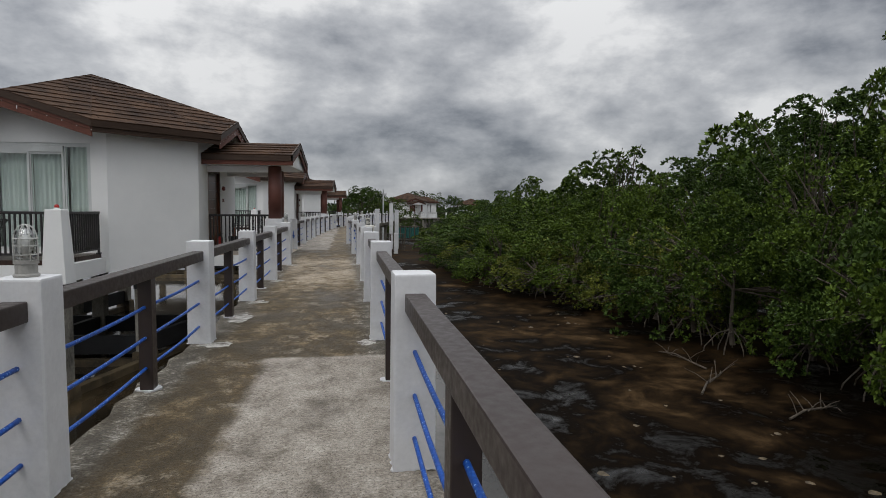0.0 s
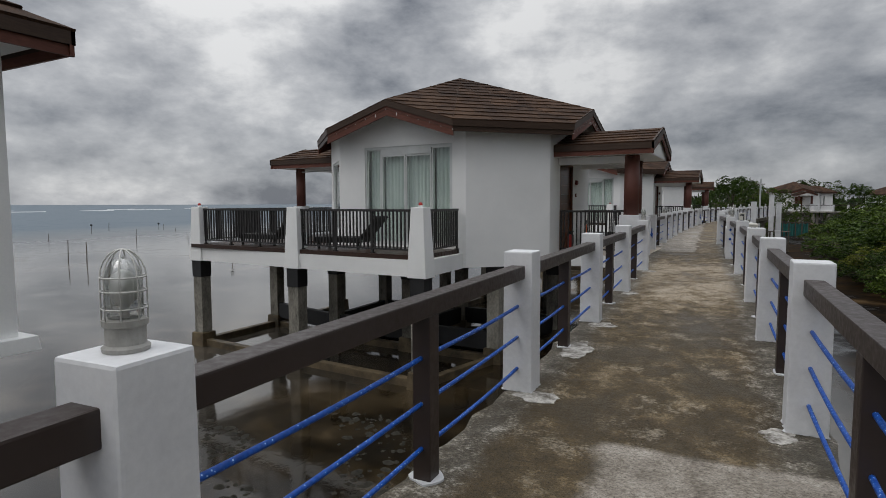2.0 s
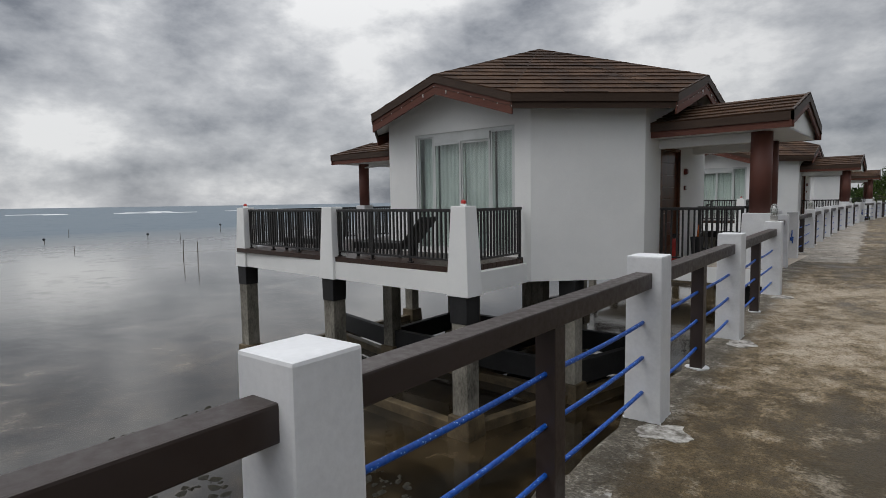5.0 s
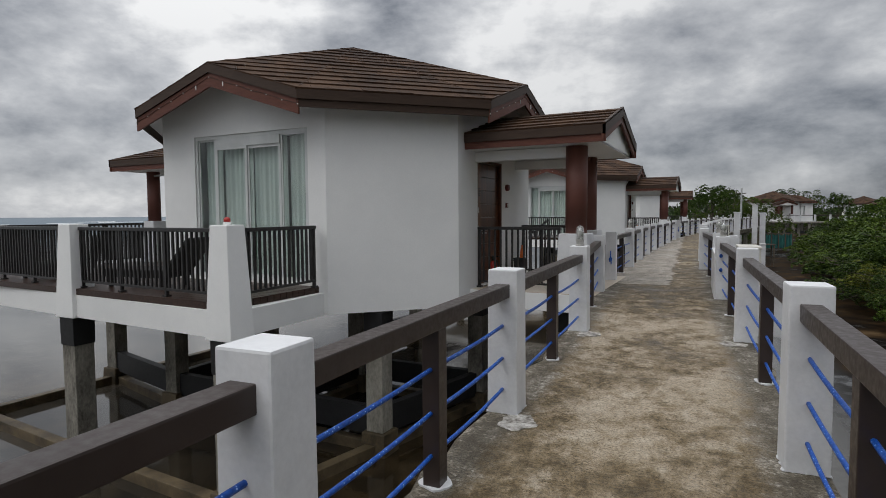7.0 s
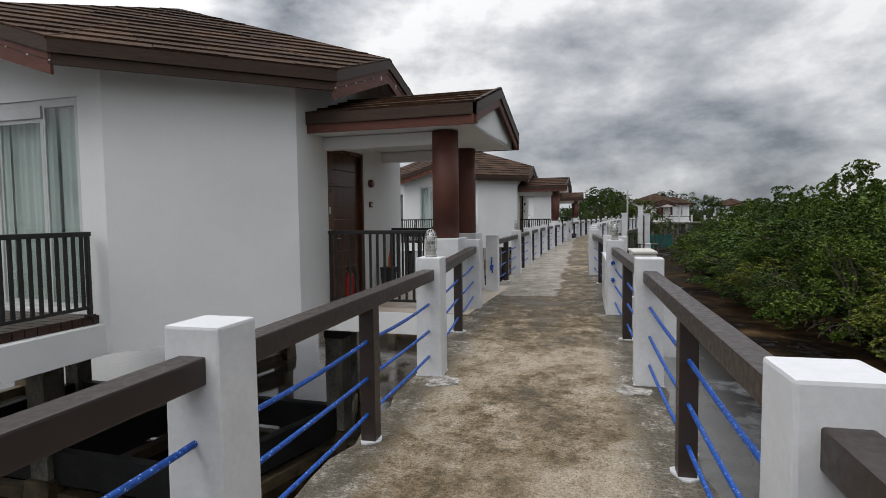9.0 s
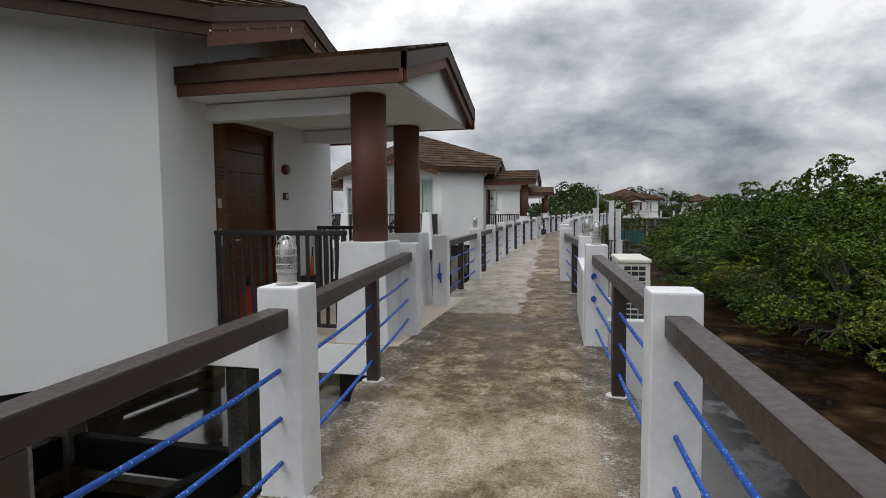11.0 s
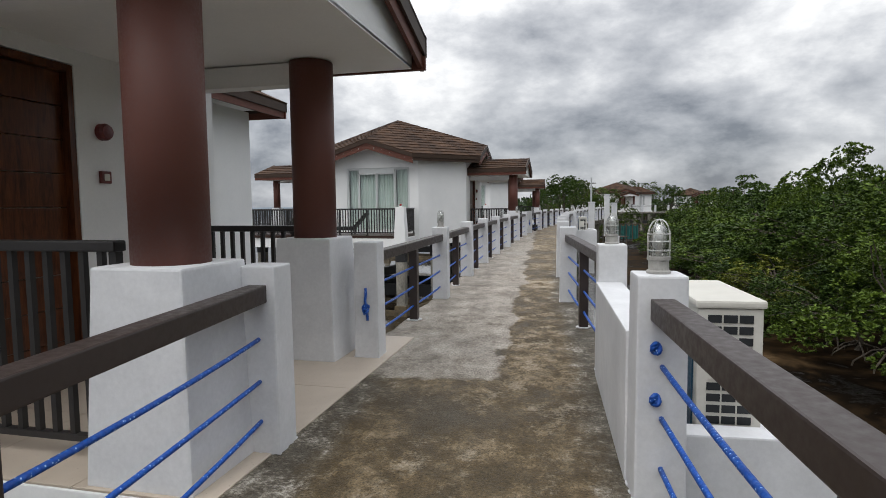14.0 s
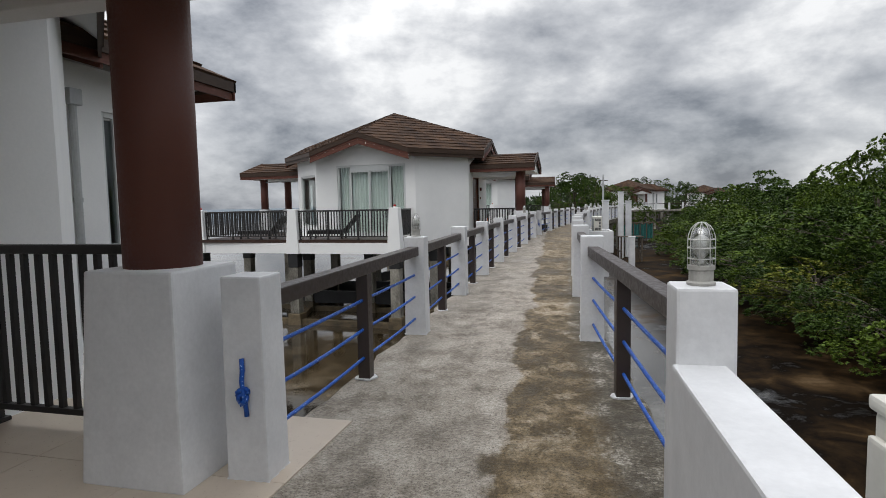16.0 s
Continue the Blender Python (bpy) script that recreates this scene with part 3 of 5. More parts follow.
post0 = thing("railing_post", "white painted concrete railing post with chipped edges", "post", "white posts along the footbridge")
b = bmesh.new()
add_taper(b, (0, 0), (0.235, 0.235), 0.0, (0, 0), (0.225, 0.225), 1.08, 0.012)
part("shaft", b, M_POST, post0)
b = bmesh.new()
vs = []
for k in range(48):
    a = 2 * math.pi * k / 48
    q = max(abs(math.cos(a)), abs(math.sin(a)))
    r = 0.121 / q + 0.022 * noise.noise((math.cos(a) * 4, math.sin(a) * 4, 0.3)) + 0.012 * noise.noise((math.cos(a) * 13, math.sin(a) * 13, 0.9))
    vs.append((r * math.cos(a), r * math.sin(a), 0.002))
add_prism(b, vs, (0, 0, 0.008))
part("mortar_fillet", fixed_normals(b), M_POST, post0, "rough spilled white mortar at the foot")
first = True
POSTS = []
for side, ys in ((-1, POST_Y_L), (1, POST_Y_R)):
    for y in ys:
        x, yy = post_at(side, y)
        POSTS.append((side, x, yy))
for i, (side, x, y) in enumerate(POSTS):
    m = pose(x, y, 0, 0, 0, (i * 37 % 5) * 0.6 - 1.2)
    if i == 0:
        post0.matrix_basis = m
    else:
        copy_thing(post0, m)


def rope_points(a, b, sag, n=9):
    return [Vector(a).lerp(Vector(b), k / (n - 1)) + Vector((0, 0, -sag * 4 * (k / (n - 1)) * (1 - k / (n - 1)))) for k in range(n)]


def rail_bay(side, y0, y1):
    (xa, ya), (xb, yb) = post_at(side, y0), post_at(side, y1)
    d = Vector((xb - xa, yb - ya, 0))
    ln = d.length - 0.20
    ang = math.degrees(math.atan2(d.y, d.x))
    e = thing("rail_bay", "dark brown handrail and mid post strung with three blue ropes", "railing", "rail bays of the footbridge", at=((xa + xb) / 2, (ya + yb) / 2, 0), rz=ang)
    h = ln / 2
    part("handrail", box((-h - 0.03, -0.055, 0.875), (h + 0.03, 0.055, 0.975), 0.008), M_RAIL, e)
    part("mid_post", box((-0.055, -0.05, 0.0), (0.055, 0.05, 0.874), 0.006), M_RAIL, e)
    bb = bmesh.new()
    poly = [(0.088 * math.cos(a) * (1 + 0.2 * math.sin(3 * a + y0)), 0.082 * math.sin(a) * (1 + 0.2 * math.cos(2 * a + y0)), 0.002) for a in (2 * math.pi * k / 14 for k in range(14))]
    add_prism(bb, poly, (0, 0, 0.011))
    part("mortar_fillet", fixed_normals(bb), M_POST, e)
    rr = random.Random(int(y0 * 100) + side)
    for z in (0.66, 0.42, 0.185):
        bb = bmesh.new()
        s = rr.uniform(0.004, 0.02)
        j = rr.uniform(-0.01, 0.01)
        add_tube(bb, rope_points((-h - 0.02, 0, z + j), (0, 0, z), s) + rope_points((0, 0, z), (h + 0.02, 0, z - j), s)[1:], 0.0128, 7)
        part("rope", bb, M_ROPE, e, smooth=True)
    return e


for side, ys, gaps in ((-1, POST_Y_L, OPEN_L), (1, POST_Y_R, OPEN_R)):
    for a, b2 in zip(ys, ys[1:]):
        if a not in gaps:
            rail_bay(side, a, b2)


# ---------- spilled mortar on the slab beside the posts ----------
def mortar_splash(x, y, rx, ry, seed):
    rr = random.Random(seed)
    bm = bmesh.new()
    pts = []
    for k in range(40):
        a = 2 * math.pi * k / 40
        q = 1 + 0.5 * noise.noise((math.cos(a) * 1.4, math.sin(a) * 1.4, seed * 1.3)) + 0.16 * noise.noise((math.cos(a) * 5, math.sin(a) * 5, seed * 2.1)) + rr.uniform(-0.06, 0.06)
        pts.append((x + rx * q * math.cos(a), y + ry * q * math.sin(a), 0.001))
    add_prism(bm, pts, (0, 0, 0.0035))
    part("mortar_splash", fixed_normals(bm), M_MORTAR, walkway, "thin spill of white mortar")


for k, (side, y, rx, ry) in enumerate(((-1, 6.02, 0.17, 0.13), (-1, 7.55, 0.13, 0.30), (-1, 8.80, 0.15, 0.14), (-1, 11.45, 0.14, 0.15), (1, 5.95, 0.11, 0.12), (-1, 14.70, 0.15, 0.17), (1, 14.72, 0.13, 0.14))):
    mortar_splash(post_at(side, y)[0] - side * 0.16, y, rx, ry, k + 1)


# ---------- bulkhead lamps on the posts ----------
def cage_lamp():
    e = thing("bulkhead_lamp", "caged glass bulkhead lamp with grey cast base on white post", "lamp", "caged lamps on the posts")
    b = bmesh.new()
    add_lathe(b, [(0.072, 0.0), (0.074, 0.012), (0.062, 0.02), (0.062, 0.07), (0.070, 0.075), (0.070, 0.092), (0.05, 0.095)], 20)
    part("base", b, M_LAMPBASE, e, smooth=False)
    b = bmesh.new()
    add_lathe(b, [(0.05, 0.095), (0.055, 0.12), (0.056, 0.2), (0.05, 0.235), (0.034, 0.262), (0.012, 0.274), (0.002, 0.275)], 20)
    part("globe", b, M_LAMPGLASS, e, "clear ribbed glass globe", smooth=True)
    b = bmesh.new()
    add_lathe(b, [(0.014, 0.095), (0.014, 0.125), (0.038, 0.15), (0.044, 0.185), (0.036, 0.22), (0.01, 0.235)], 14)
    part("bulb", b, M_BULB, e, smooth=True)
    b = bmesh.new()
    for k in range(4):
        a = math.pi * k / 4
        c, s = math.cos(a), math.sin(a)
        pts = [(-0.068 * c, -0.068 * s, 0.09), (-0.068 * c, -0.068 * s, 0.21)]
        pts += [(-0.068 * math.cos(t) * c, -0.068 * math.cos(t) * s, 0.21 + 0.085 * math.sin(t)) for t in (math.pi * q / 10 for q in range(1, 10))]
        pts += [(0.068 * c, 0.068 * s, 0.21), (0.068 * c, 0.068 * s, 0.09)]
        add_tube(b, pts, 0.0027, 5)
    for z in (0.125, 0.175, 0.215):
        add_tube(b, [(0.068 * math.cos(t), 0.068 * math.sin(t), z) for t in (2 * math.pi * q / 20 for q in range(21))], 0.0027, 5)
    part("cage", b, M_GALV, e, "galvanised wire guard", smooth=True)
    for ob in e.children:
        ob.data.transform(Matrix.Diagonal((0.76, 0.76, 0.86, 1)))
    return e


lamp0 = cage_lamp()
spots = [post_at(-1, y) for y in LAMP_L] + [post_at(1, y) for y in LAMP_R]
for i, (x, y) in enumerate(spots):
    m = pose(x, y, 1.081, 0, 0, 20 * i)
    if i == 0:
        lamp0.matrix_basis = m
    else:
        copy_thing(lamp0, m)


# ---------- cottages ----------
CX, CY, CR = -8.01, 19.99, -3.3
APEX, PEAK, CORNER = 5.63, 4.24, 3.58
RA, RH = 4.5, 2.04
WA, WH = 3.85, 2.1
BASE = -0.28


def roof_courses(parent, tri, dz, lip, name="shingle_course"):
    """Overlapping shingle courses across one roof face."""
    tri = [Vector(p) for p in tri]
    n = (tri[1] - tri[0]).cross(tri[2] - tri[0]).normalized()
    if n.z < 0:
        n = -n
    lo, hi = min(p.z for p in tri), max(p.z for p in tri)
    k = max(1, round((hi - lo) / dz))
    step = (hi - lo) / k
    hd = n.cross(Vector((0, 0, 1))).normalized()

    def cut(poly, sgn, z):
        out = []
        for a, b in zip(poly, poly[1:] + poly[:1]):
            ia, ib = sgn * (a.z - z) >= -1e-7, sgn * (b.z - z) >= -1e-7
            if ia:
                out.append(a)
            if ia != ib:
                out.append(a.lerp(b, (z - a.z) / (b.z - a.z)))
        return out
    for i in range(k):
        z0, z1 = lo + i * step, lo + (i + 1) * step
        poly = cut(cut(tri, 1, z0), -1, z1)
        if len(poly) < 3:
            continue
        ta = min(p.dot(hd) for p in poly)
        tb = max(p.dot(hd) for p in poly)
        bm = bmesh.new()
        rr = random.Random(int(z0 * 1000) + int(ta * 100))
        t = ta - rr.uniform(0, 0.6)
        while t < tb:
            t2 = t + rr.uniform(0.7, 1.1)

            def side(pl, s, tt):
                out = []
                for a, b in zip(pl, pl[1:] + pl[:1]):
                    fa, fb = s * (a.dot(hd) - tt), s * (b.dot(hd) - tt)
                    if fa >= 0:
                        out.append(a)
                    if (fa >= 0) != (fb >= 0):
                        out.append(a.lerp(b, fa / (fa - fb)))
                return out
            pc = side(side(poly, 1, t + 0.003), -1, t2 - 0.003)
            t = t2
            clean = []
            for p in pc:
                if all((p - q).length > 0.004 for q in clean):
                    clean.append(p)
            if len(clean) < 3:
                continue
            jl = lip * rr.uniform(0.75, 1.25)
            top = [bm.verts.new(p + n * (0.006 + jl * (z1 - p.z) / (z1 - z0))) for p in clean]
            bot = [bm.verts.new(p - n * 0.01) for p in clean]
            bm.faces.new(top)
            bm.faces.new(bot[::-1])
            q = len(clean)
            for a in range(q):
                bm.faces.new((top[a], bot[a], bot[(a + 1) % q], top[(a + 1) % q]))
        if len(bm.verts):
            part(name, fixed_normals(bm), M_SHINGLE, parent)
        else:
            bm.free()


def rot4(p, k):
    x, y, z = p
    for _ in range(k):
        x, y = -y, x
    return (x, y, z)


def fascia(bm1, bm2, a, b, inward, low=0.13):
    add_board(bm1, a, b, 0.19, 0.05, inward, 0.03)
    a2, b2 = Vector(a) + Vector(inward) * 0.03, Vector(b) + Vector(inward) * 0.03
    add_board(bm2, a2 - Vector((0, 0, 0.16)), b2 - Vector((0, 0, 0.16)), low, 0.04, inward)


def panel(bm, p0, p1, z0, z1, inward, hole=None, peak=None, thick=0.16):
    """A stretch of wall from p0 to p1, perhaps with a hole (u0, u1, v0, v1) and a peaked top."""
    p0, p1 = Vector((*p0, 0)), Vector((*p1, 0))
    ln = (p1 - p0).length
    d = (p1 - p0) / ln
    off = Vector((*inward, 0)) * thick

    def q(u, v):
        return p0 + d * u + Vector((0, 0, v))
    if hole is None:
        poly = [q(0, z0), q(ln, z0), q(ln, z1)] + ([q(ln / 2, peak)] if peak else []) + [q(0, z1)]
        add_prism(bm, poly, off)
        return
    u0, u1, v0, v1 = hole
    us, vs = [0, u0, u1, ln], [z0, v0, v1, z1]
    fr = [[bm.verts.new(q(u, v)) for v in vs] for u in us]
    bk = [[bm.verts.new(q(u, v) + off) for v in vs] for u in us]
    for i in range(3):
        for j in range(3):
            if i == 1 and j == 1:
                continue
            bm.faces.new((fr[i][j], fr[i + 1][j], fr[i + 1][j + 1], fr[i][j + 1]))
            bm.faces.new((bk[i][j + 1], bk[i + 1][j + 1], bk[i + 1][j], bk[i][j]))

    def skirt(i0, j0, i1, j1):
        bm.faces.new((fr[i0][j0], fr[i1][j1], bk[i1][j1], bk[i0][j0]))
    for i in range(3):
        skirt(i, 0, i + 1, 0)
        skirt(0, i, 0, i + 1)
        skirt(3, i, 3, i + 1)
        if not peak:
            skirt(i, 3, i + 1, 3)
    for a in ((1, 1, 2, 1), (1, 2, 2, 2), (1, 1, 1, 2), (2, 1, 2, 2)):
        skirt(*a)
    if peak:
        pf, pb = bm.verts.new(q(ln / 2, peak)), bm.verts.new(q(ln / 2, peak) + off)
        bm.faces.new([fr[i][3] for i in range(4)] + [pf])
        bm.faces.new([bk[i][3] for i in range(4)] + [pb])
        for i, v in ((0, 0), (3, 3)):
            bm.faces.new((fr[i][3], pf, pb, bk[i][3]))


def curtain(w, h, seed):
    bm = bmesh.new()
    rr = random.Random(seed)
    n = int(w / 0.02)
    top, bot = [], []
    ph = rr.uniform(0, 6)
    for i in range(n + 1):
        u = w * i / n
        d = 0.028 * math.sin(u * 52 + ph) + 0.016 * math.sin(u * 21 + 2 * ph)
        top.append(bm.verts.new((u, d * 0.7, h)))
        bot.append(bm.verts.new((u + 0.01 * math.sin(u * 9), d, 0)))
    for i in range(n):
        bm.faces.new((bot[i], bot[i + 1], top[i + 1], top[i]))
    return bm


def window_unit(name, label, w, h, cols, at, rz, drape=True):
    """A framed glazed unit in an opening; x runs across it, y is outwards-negative."""
    e = thing(name, label, "window", at=at, rz=rz)
    b = bmesh.new()
    for lo, hi in (((0, -0.03, 0), (0.06, 0.05, h)), ((w - 0.06, -0.03, 0), (w, 0.05, h)), ((0.06, -0.03, h - 0.07), (w - 0.06, 0.05, h)), ((0.06, -0.03, 0), (w - 0.06, 0.05, 0.05))):
        add_box(b, lo, hi, 0.004)
    part("frame", b, M_ALU, e)
    for i, (u0, u1, kind) in enumerate(cols):
        fr = bmesh.new()
        s = 0.055 if kind == "slide" else 0.03
        yy = -0.012 if i % 2 else 0.016
        top = h - 0.07 - (0.16 if kind == "slide" else 0)
        for lo, hi in (((u0, yy - 0.014, 0.05), (u0 + s, yy + 0.014, top)), ((u1 - s, yy - 0.014, 0.05), (u1, yy + 0.014, top)),
                       ((u0 + s, yy - 0.014, top - s), (u1 - s, yy + 0.014, top)), ((u0 + s, yy - 0.014, 0.05), (u1 - s, yy + 0.014, 0.05 + s))):
            add_box(fr, lo, hi, 0.003)
        sash = part("sash", fr, M_ALU, e)
        g = part("pane", box((u0 + s, yy - 0.004, 0.05 + s), (u1 - s, yy + 0.004, top - s)), M_GLASS, sash)
        g.visible_shadow = False
    sl = [c for c in cols if c[2] == "slide"]
    if sl:
        part("transom", box((sl[0][0], -0.03, h - 0.23), (sl[-1][1], 0.04, h - 0.07), 0.004), M_ALU, e)
    if drape:
        for u0, u1, kind in cols:
            c = part("curtain", curtain(u1 - u0 - 0.02, h - 0.1, int(u0 * 90)), M_CURTAIN, e, "pale green hanging curtain", smooth=True)
            c.location = (u0 + 0.01, 0.19, 0.03)
    return e


def porch_roof(e, sgn, x0, x1, yc, half, ridge, eave):
    """A small gabled roof whose ridge runs along x from x0 out to x1."""
    for s in (-1, 1):
        a, b = Vector((x0, yc + s * half, eave)), Vector((x1, yc + s * half, eave))
        c, d = Vector((x1, yc, ridge)), Vector((x0, yc, ridge))
        roof_courses(e, [a, b, c], 0.115, 0.028)
        roof_courses(e, [a, c, d], 0.115, 0.028)
        b1, b2 = bmesh.new(), bmesh.new()
        fascia(b1, b2, a, b, (0, -s, 0))
        part("eave_board", fixed_normals(b1), M_FASCIA, e)
        part("eave_trim", fixed_normals(b2), M_FASCIA2, e)
        b1, b2 = bmesh.new(), bmesh.new()
        fascia(b1, b2, b, c, (-sgn, 0, 0))
        part("barge_board", fixed_normals(b1), M_FASCIA, e)
        part("barge_trim", fixed_normals(b2), M_FASCIA2, e)
    bm = bmesh.new()
    xi = x1 - sgn * 0.13
    add_prism(bm, [(xi, yc - half + 0.09, eave - 0.27), (xi, yc + half - 0.09, eave - 0.27), (xi, yc + half - 0.09, eave - 0.02), (xi, yc, ridge - 0.05), (xi, yc - half + 0.09, eave - 0.02)], (-sgn * 0.1, 0, 0))
    part("gable_infill", fixed_normals(bm), M_WALL, e)
    part("ceiling_board", box((min(x0, xi), yc - half + 0.09, eave - 0.28), (max(x0, xi), yc + half - 0.09, eave - 0.25)), M_WALL, e)


def build_cottage():
    things = []
    e = thing("cottage", "white stucco octagonal cottage with brown shingle roof on stilts", "cottage", "stilted cottages in a row")
    things.append(e)
    # roof
    apex = (0, 0, APEX)
    for k in range(4):
        pk = rot4((0, -RA, PEAK), k)
        cr, cl = rot4((RH, -RA, CORNER), k), rot4((-RH, -RA, CORNER), k)
        nx = rot4((RA, -RH, CORNER), k)
        inn = rot4((0, 1, 0), k)
        roof_courses(e, [apex, cl, pk], 0.155, 0.024)
        roof_courses(e, [apex, pk, cr], 0.155, 0.024)
        roof_courses(e, [apex, cr, nx], 0.155, 0.024)
        for q in (cl, pk, cr):
            b = bmesh.new()
            add_tube(b, [Vector(apex) + Vector((0, 0, 0.0)), Vector(q) + Vector((0, 0, 0.0))], 0.026, 6)
            part("hip_cap", b, M_SHINGLE, e)
        b1, b2 = bmesh.new(), bmesh.new()
        fascia(b1, b2, cl, pk, inn, 0.25)
        fascia(b1, b2, pk, cr, inn, 0.25)
        part("barge_board", fixed_normals(b1), M_FASCIA, e)
        part("barge_trim", fixed_normals(b2), M_FASCIA2, e)
        di = Vector(rot4((-0.7071, 0.7071, 0), k))
        b1, b2 = bmesh.new(), bmesh.new()
        fascia(b1, b2, cr, nx, di)
        part("eave_board", fixed_normals(b1), M_FASCIA, e)
        part("eave_trim", fixed_normals(b2), M_FASCIA, e)
        for tri in ((apex, cl, pk), (apex, pk, cr), (apex, cr, nx)):
            bm = bmesh.new()
            t = [Vector(p) for p in tri]
            g = sum(t, Vector()) / 3
            t = [p + (g - p) * 0.012 for p in t]
            add_prism(bm, [p - Vector((0, 0, 0.12)) for p in t], (0, 0, 0.09))
            part("soffit", fixed_normals(bm), M_WALL, e)
    # walls, cardinal faces front, land side, back, sea side
    top, peak = 3.72, 4.28
    for k in range(4):
        a, c = rot4((-WH, -WA, 0), k)[:2], rot4((WH, -WA, 0), k)[:2]
        inn = rot4((0, 1, 0), k)[:2]
        b = bmesh.new()
        hole = {0: (0.92, 3.80, 0.27, 3.06), 1: (WH - 1.18, WH + 0.22, 0.02, 2.62), 2: None, 3: (0.75, 3.45, 0.27, 2.7)}[k]
        panel(b, a, c, BASE, top, inn, hole, peak)
        part("wall", fixed_normals(b), M_WALL, e)
        nx = rot4((WA, -WH, 0), k)[:2]
        di = rot4((-0.7071, 0.7071, 0), k)[:2]
        b = bmesh.new()
        panel(b, c, nx, BASE, top, di, (0.45, 2.35, 0.6, 2.75) if k == 3 else None)
        part("wall", fixed_normals(b), M_WALL, e)
    b = bmesh.new()
    oc = [(WH - 0.05, -WA + 0.02), (WA - 0.02, -WH + 0.05), (WA - 0.02, WH - 0.05), (WH - 0.05, WA - 0.02), (-WH + 0.05, WA - 0.02), (-WA + 0.02, WH - 0.05), (-WA + 0.02, -WH + 0.05), (-WH + 0.05, -WA + 0.02)]
    add_prism(b, [(x, y, BASE + 0.004) for x, y in oc], (0, 0, 0.2))
    part("floor_slab", fixed_normals(b), M_WALL, e)
    b = bmesh.new()
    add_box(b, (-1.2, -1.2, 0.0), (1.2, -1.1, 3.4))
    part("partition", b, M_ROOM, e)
    # back wing
    wx0, wx1, wy1 = -2.2, 1.55, 6.6
    b = bmesh.new()
    panel(b, (wx1, WA - 0.3), (wx1, wy1), BASE, 3.3, (-1, 0), (1.35, 1.62, 0.9, 2.75))
    part("wing_wall", fixed_normals(b), M_WALL, e)
    b = bmesh.new()
    panel(b, (wx1 - 0.163, wy1), (wx0 + 0.163, wy1), BASE, 3.3, (0, -1))
    part("wing_wall", fixed_normals(b), M_WALL, e)
    b = bmesh.new()
    panel(b, (wx0, wy1), (wx0, WA - 0.3), BASE, 3.3, (1, 0))
    part("wing_wall", fixed_normals(b), M_WALL, e)
    b = bmesh.new()
    add_taper(b, ((wx0 + wx1) / 2, (WA + wy1) / 2), (wx1 - wx0 + 0.34, wy1 - WA + 0.34), BASE - 0.06, ((wx0 + wx1) / 2, (WA + wy1) / 2), (wx1 - wx0 + 0.30, wy1 - WA + 0.30), BASE + 0.12, 0.01)
    part("wing_ledge", b, M_WALL, e)
    b = box((wx0 + 0.2, WA, 3.2), (wx1 - 0.17, wy1 - 0.17, 3.28))
    part("wing_ceiling", b, M_WALL, e)
    rx0, rx1, ry1 = wx0 - 0.55, wx1 + 0.55, wy1 + 0.55
    zc, zr = 3.52, 4.75
    m1, m2 = (0, ry1 - 2.4, zr), (0, 2.2, zr)
    q = [(rx1, 3.6, zc), (rx1, ry1, zc), (rx0, ry1, zc), (rx0, 3.6, zc)]
    for tri in ([q[0], q[1], m1], [q[0], m1, m2], [q[1], q[2], m1], [q[2], q[3], m2], [q[2], m2, m1]):
        roof_courses(e, tri, 0.19, 0.034)
        bm = bmesh.new()
        t = [Vector(p) for p in tri]
        g = sum(t, Vector()) / 3
        add_prism(bm, [p + (g - p) * 0.012 - Vector((0, 0, 0.12)) for p in t], (0, 0, 0.09))
        part("soffit", fixed_normals(bm), M_WALL, e)
    for a, c, inn in ((q[0], q[1], (-1, 0, 0)), (q[1], q[2], (0, -1, 0)), (q[2], q[3], (1, 0, 0))):
        b1, b2 = bmesh.new(), bmesh.new()
        fascia(b1, b2, a, c, inn)
        part("eave_board", fixed_normals(b1), M_FASCIA, e)
        part("eave_trim", fixed_normals(b2), M_FASCIA2, e)
    b = bmesh.new()
    add_tube(b, [(wx1 + 0.06, WA + 0.55, 2.75), (wx1 + 0.06, WA + 0.55, BASE)], 0.045, 10)
    add_tube(b, [(wx1 + 0.06, WA + 0.55, 1.55), (wx1 + 0.06, WA + 0.55, 1.6)], 0.055, 10)
    add_box(b, (wx1 + 0.005, WA + 0.46, 2.75), (wx1 + 0.13, WA + 0.64, 2.95), 0.01)
    part("downpipe", b, M_PIPE, e)
    # porch towards the footbridge and veranda towards the sea
    porch_roof(e, 1, 3.65, 6.52, -0.03, 1.8, 3.58, 3.03)
    porch_roof(e, -1, -3.7, -6.9, 0.0, 1.9, 3.57, 3.02)
    part("porch_beam", box((3.82, -1.30, 2.54), (5.86, -1.12, 2.738), 0.01), M_WALL, e)
    part("porch_beam", box((3.82, 1.08, 2.54), (5.54, 1.26, 2.738), 0.01), M_WALL, e)
    part("porch_slab", box((3.85, -1.57, -0.34), (6.30, 1.95, -0.006), 0.01), M_WALL, e)
    # floor tiles of the porch
    for ix in range(3):
        for iy in range(4):
            x0, y0 = 3.905 + ix * 0.80, -1.565 + iy * 0.879
            part("tile", box((x0, y0, -0.004), (x0 + 0.795, y0 + 0.874, 0.008), 0.002), M_TILE, e)
